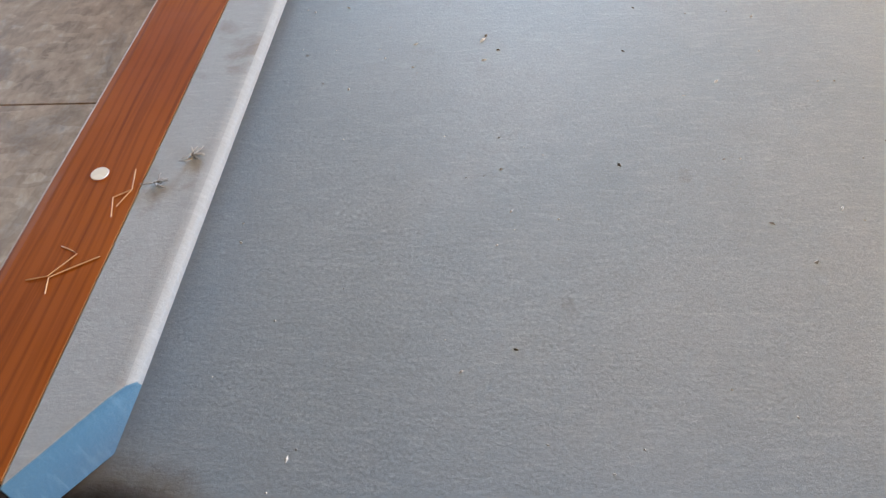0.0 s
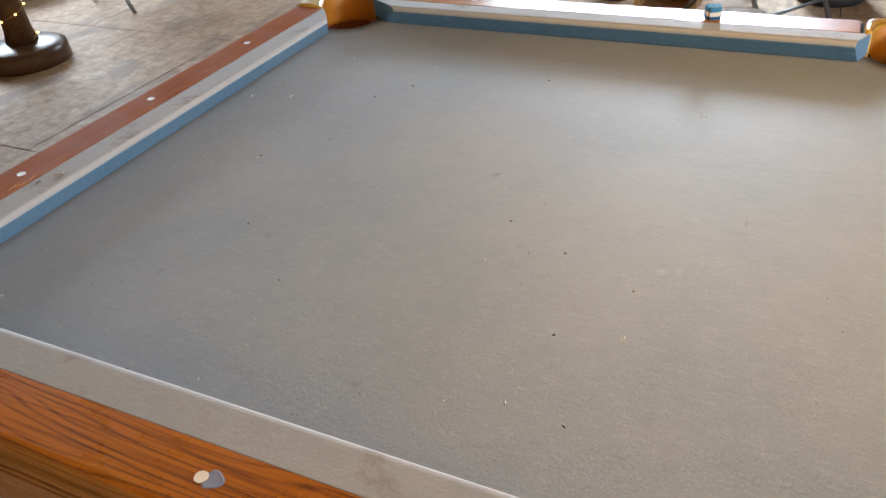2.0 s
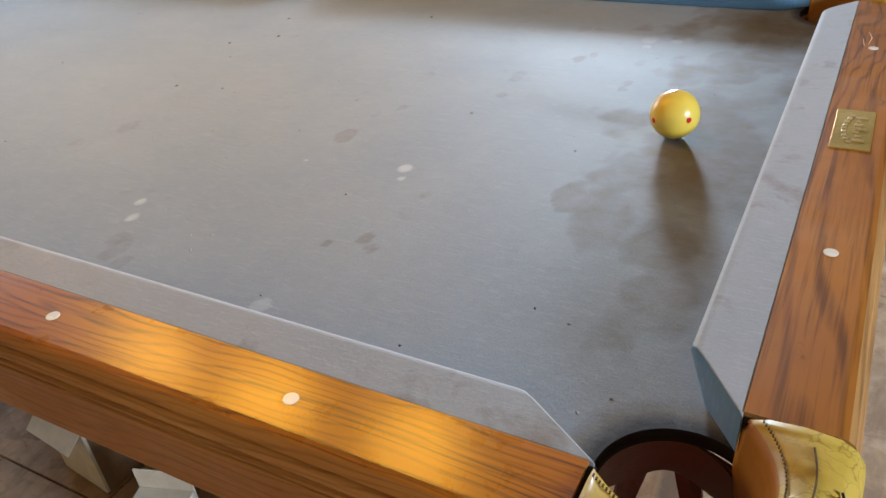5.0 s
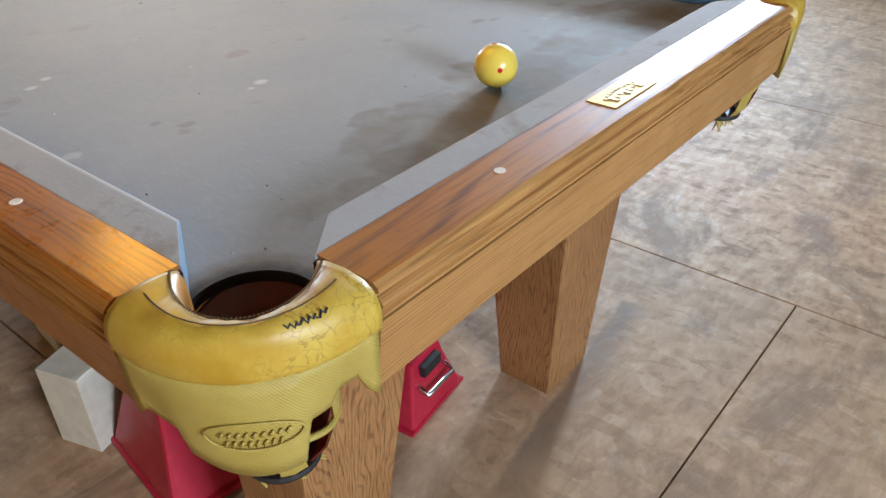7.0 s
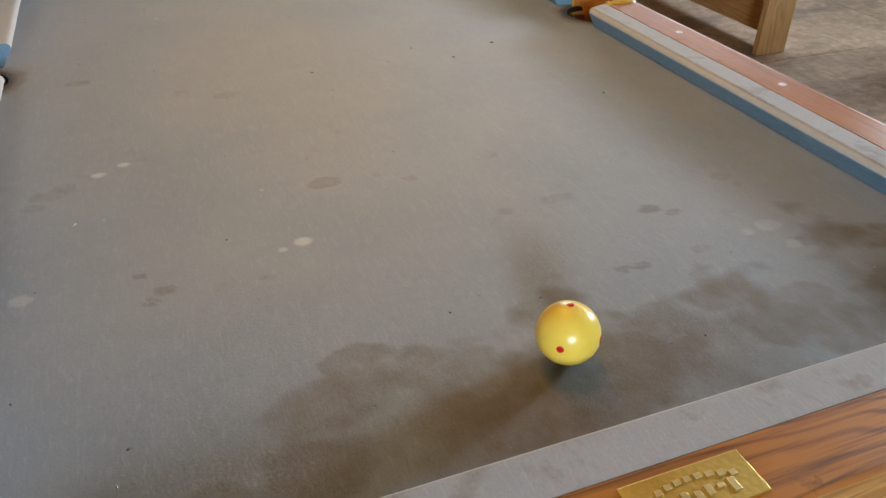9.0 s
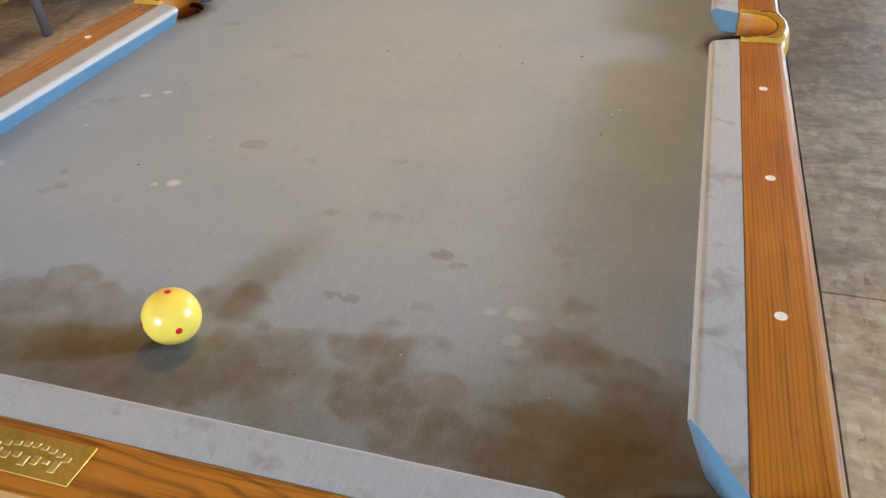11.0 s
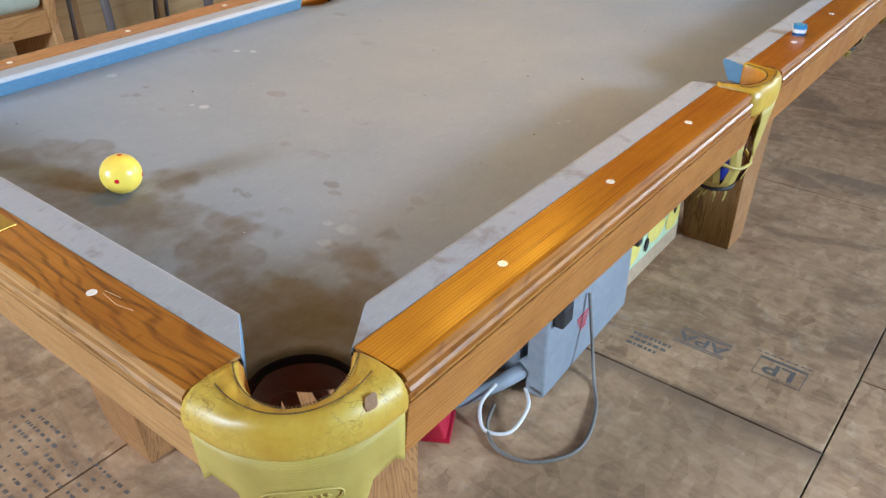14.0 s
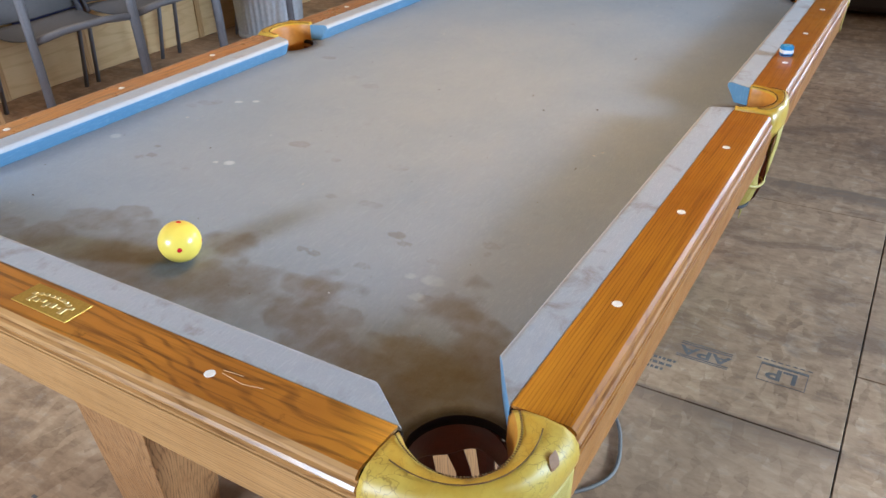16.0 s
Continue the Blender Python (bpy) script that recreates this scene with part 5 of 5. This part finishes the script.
folding_chair(pose(-3.55, 3.15, 0, 0, 0, 40), "steel tube folding chair with a dark seat near the windows", black_vinyl)


def crate_pile():
    t = thing("crate", "low crate with a red lid and striped contents", "crate", at=pose(-0.70, 4.03, 0, 0, 0, 3))
    part("body", boxed(-0.25, 0.25, -0.2, 0.2, 0.0, 0.16), pine, t, "", bevel=0.006)
    part("white_layer", boxed(-0.24, 0.24, -0.19, 0.19, 0.16, 0.22), cream, t, "cream folded layer", bevel=0.015, segments=3)
    part("orange_layer", boxed(-0.24, 0.24, -0.19, 0.19, 0.22, 0.27), speckled("orange_cloth", (0.50, 0.20, 0.05), (0.58, 0.27, 0.09), 20, 0.9), t, "orange folded layer", bevel=0.015, segments=3)
    part("lid", boxed(-0.26, 0.26, -0.21, 0.21, 0.27, 0.33), red_paint, t, "red lid", bevel=0.012, segments=3)


crate_pile()

tagged(part("wash_tub", lathe([(0.001, 0.0), (0.22, 0.0), (0.225, 0.008), (0.26, 0.24), (0.268, 0.245), (0.268, 0.26), (0.255, 0.255), (0.218, 0.015), (0.001, 0.01)], 48), speckled("pale_enamel", (0.62, 0.62, 0.60), (0.72, 0.72, 0.70), 14, 0.35), None, "", True), "pale enamelled round wash tub on the floor", "tub").matrix_world = pose(-2.18, 4.22, 0)

# ---- things at the far end ----


def lit_post():
    t = thing("post_lamp", "rough wooden post wound with small warm lights on a round base", "floor lamp", at=pose(-3.62, 1.60, 0))
    dark_base = speckled("dark_varnished_wood", (0.10, 0.05, 0.025), (0.15, 0.08, 0.04), 12, 0.3)
    bark = oak("rough_bark", "z", (0.16, 0.08, 0.035), (0.11, 0.055, 0.025), (0.04, 0.018, 0.008), 0.8, 0.4, 8.0)
    part("base", lathe([(0.001, 0.0), (0.195, 0.0), (0.20, 0.012), (0.195, 0.075), (0.17, 0.09), (0.07, 0.098), (0.001, 0.1)], 48), dark_base, t, "dark varnished round base", True)
    part("trunk", lathe([(0.075, 0.09), (0.062, 0.16), (0.052, 0.35), (0.055, 0.6), (0.046, 0.9), (0.050, 1.2), (0.040, 1.6), (0.001, 1.62)], 20, (0, 0, 0), 0.08, 5), bark, t, "rough bark post", True)
    bm = bmesh.new()
    pts = [(0.066 * math.cos(k * 0.42) * (1.12 if k < 8 else 0.92), 0.066 * math.sin(k * 0.42) * (1.12 if k < 8 else 0.92), 0.11 + 0.0095 * k) for k in range(150)]
    tube(bm, pts, 0.002, 5)
    wire = part("light_wire", bm, speckled("copper_wire", (0.35, 0.22, 0.08), (0.45, 0.28, 0.10), 40, 0.4, 0.6), t, "thin wire wound round the post", True)
    glow, nt, p = mat("warm_bulb", 0.3)
    p.inputs["Base Color"].default_value = (1, 0.75, 0.3, 1)
    p.inputs["Emission Color"].default_value = (1, 0.62, 0.16, 1)
    p.inputs["Emission Strength"].default_value = 9.0
    for k in range(2, 150, 3):
        bm = bmesh.new()
        bmesh.ops.create_icosphere(bm, subdivisions=1, radius=0.006)
        for v in bm.verts:
            v.co += Vector(pts[k]) * 1.0 + Vector((pts[k][0], pts[k][1], 0)) * 0.08
        part("bulb", bm, glow, wire, "", True)


lit_post()
tagged(part("black_tub", lathe([(0.001, 0.0), (0.20, 0.0), (0.21, 0.01), (0.215, 0.10), (0.235, 0.11), (0.245, 0.22), (0.255, 0.225), (0.255, 0.24), (0.235, 0.235), (0.20, 0.02), (0.001, 0.02)], 44), M["black"], None, "", True), "black rubber tub on the floor", "tub").matrix_world = pose(-4.78, 2.52, 0)


def couch():
    t = thing("couch", "dark brown leather couch at the far wall", "couch", at=pose(-4.55, 0.55, 0, 0, 0, -90))
    hide = speckled("dark_brown_leather", (0.022, 0.013, 0.010), (0.035, 0.021, 0.016), 18, 0.4)
    part("base", boxed(-0.95, 0.95, -0.42, 0.42, 0.04, 0.30), hide, t, "", bevel=0.04, segments=3)
    part("backrest", boxed(-0.95, 0.95, -0.48, -0.22, 0.25, 0.86), hide, t, "", bevel=0.07, segments=4)
    for s in (-1, 1):
        x0, x1 = sorted((s * 0.80, s * 1.04))
        part("arm", boxed(x0, x1, -0.45, 0.46, 0.04, 0.60), hide, t, "", bevel=0.07, segments=4)
        for y in (-0.36, 0.36):
            part("foot", boxed(s * 0.9 - 0.03, s * 0.9 + 0.03, y - 0.03, y + 0.03, 0.0, 0.045), M["black"], t)
    for x0, x1 in ((-0.80, -0.005), (0.005, 0.80)):
        part("seat_cushion", boxed(x0, x1, -0.24, 0.44, 0.30, 0.46), hide, t, "", bevel=0.05, segments=4)


couch()

# ---- floor sheets ----
def sheets():
    """Whole and half sheets, 1.22 wide, laid in rows with open joints."""
    shared = {}
    for row in range(-3, 5):
        y0 = 0.875 + 1.22 * (row - 1)
        shift = {0: 1.16, 1: -0.36}[row % 2]
        long = 2.44 if row % 2 else 1.22
        for k in range(-7, 5):
            x0, x1 = shift + long * k, shift + long * (k + 1)
            xa, xb, ya, yb = max(x0, X0), min(x1, X1), max(y0, Y0), min(y0 + 1.22, Y1)
            if xb - xa < 0.05 or yb - ya < 0.05:
                continue
            w, d = round(xb - xa - 0.004, 4), round(yb - ya - 0.004, 4)
            if (w, d) not in shared:
                bm = boxed(-w / 2, w / 2, -d / 2, d / 2, -0.018, 0.0)
                bmesh.ops.bevel(bm, geom=[e for e in bm.edges if all(v.co.z > -0.001 for v in e.verts)], offset=0.0012, segments=1, affect="EDGES")
                me = bpy.data.meshes.new("plywood_sheet")
                bm.to_mesh(me)
                bm.free()
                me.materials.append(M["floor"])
                shared[w, d] = me
            o = new("plywood_sheet", shared[w, d])
            o.parent = floor
            o.location = ((xa + xb) / 2, (ya + yb) / 2, 0)


sheets()
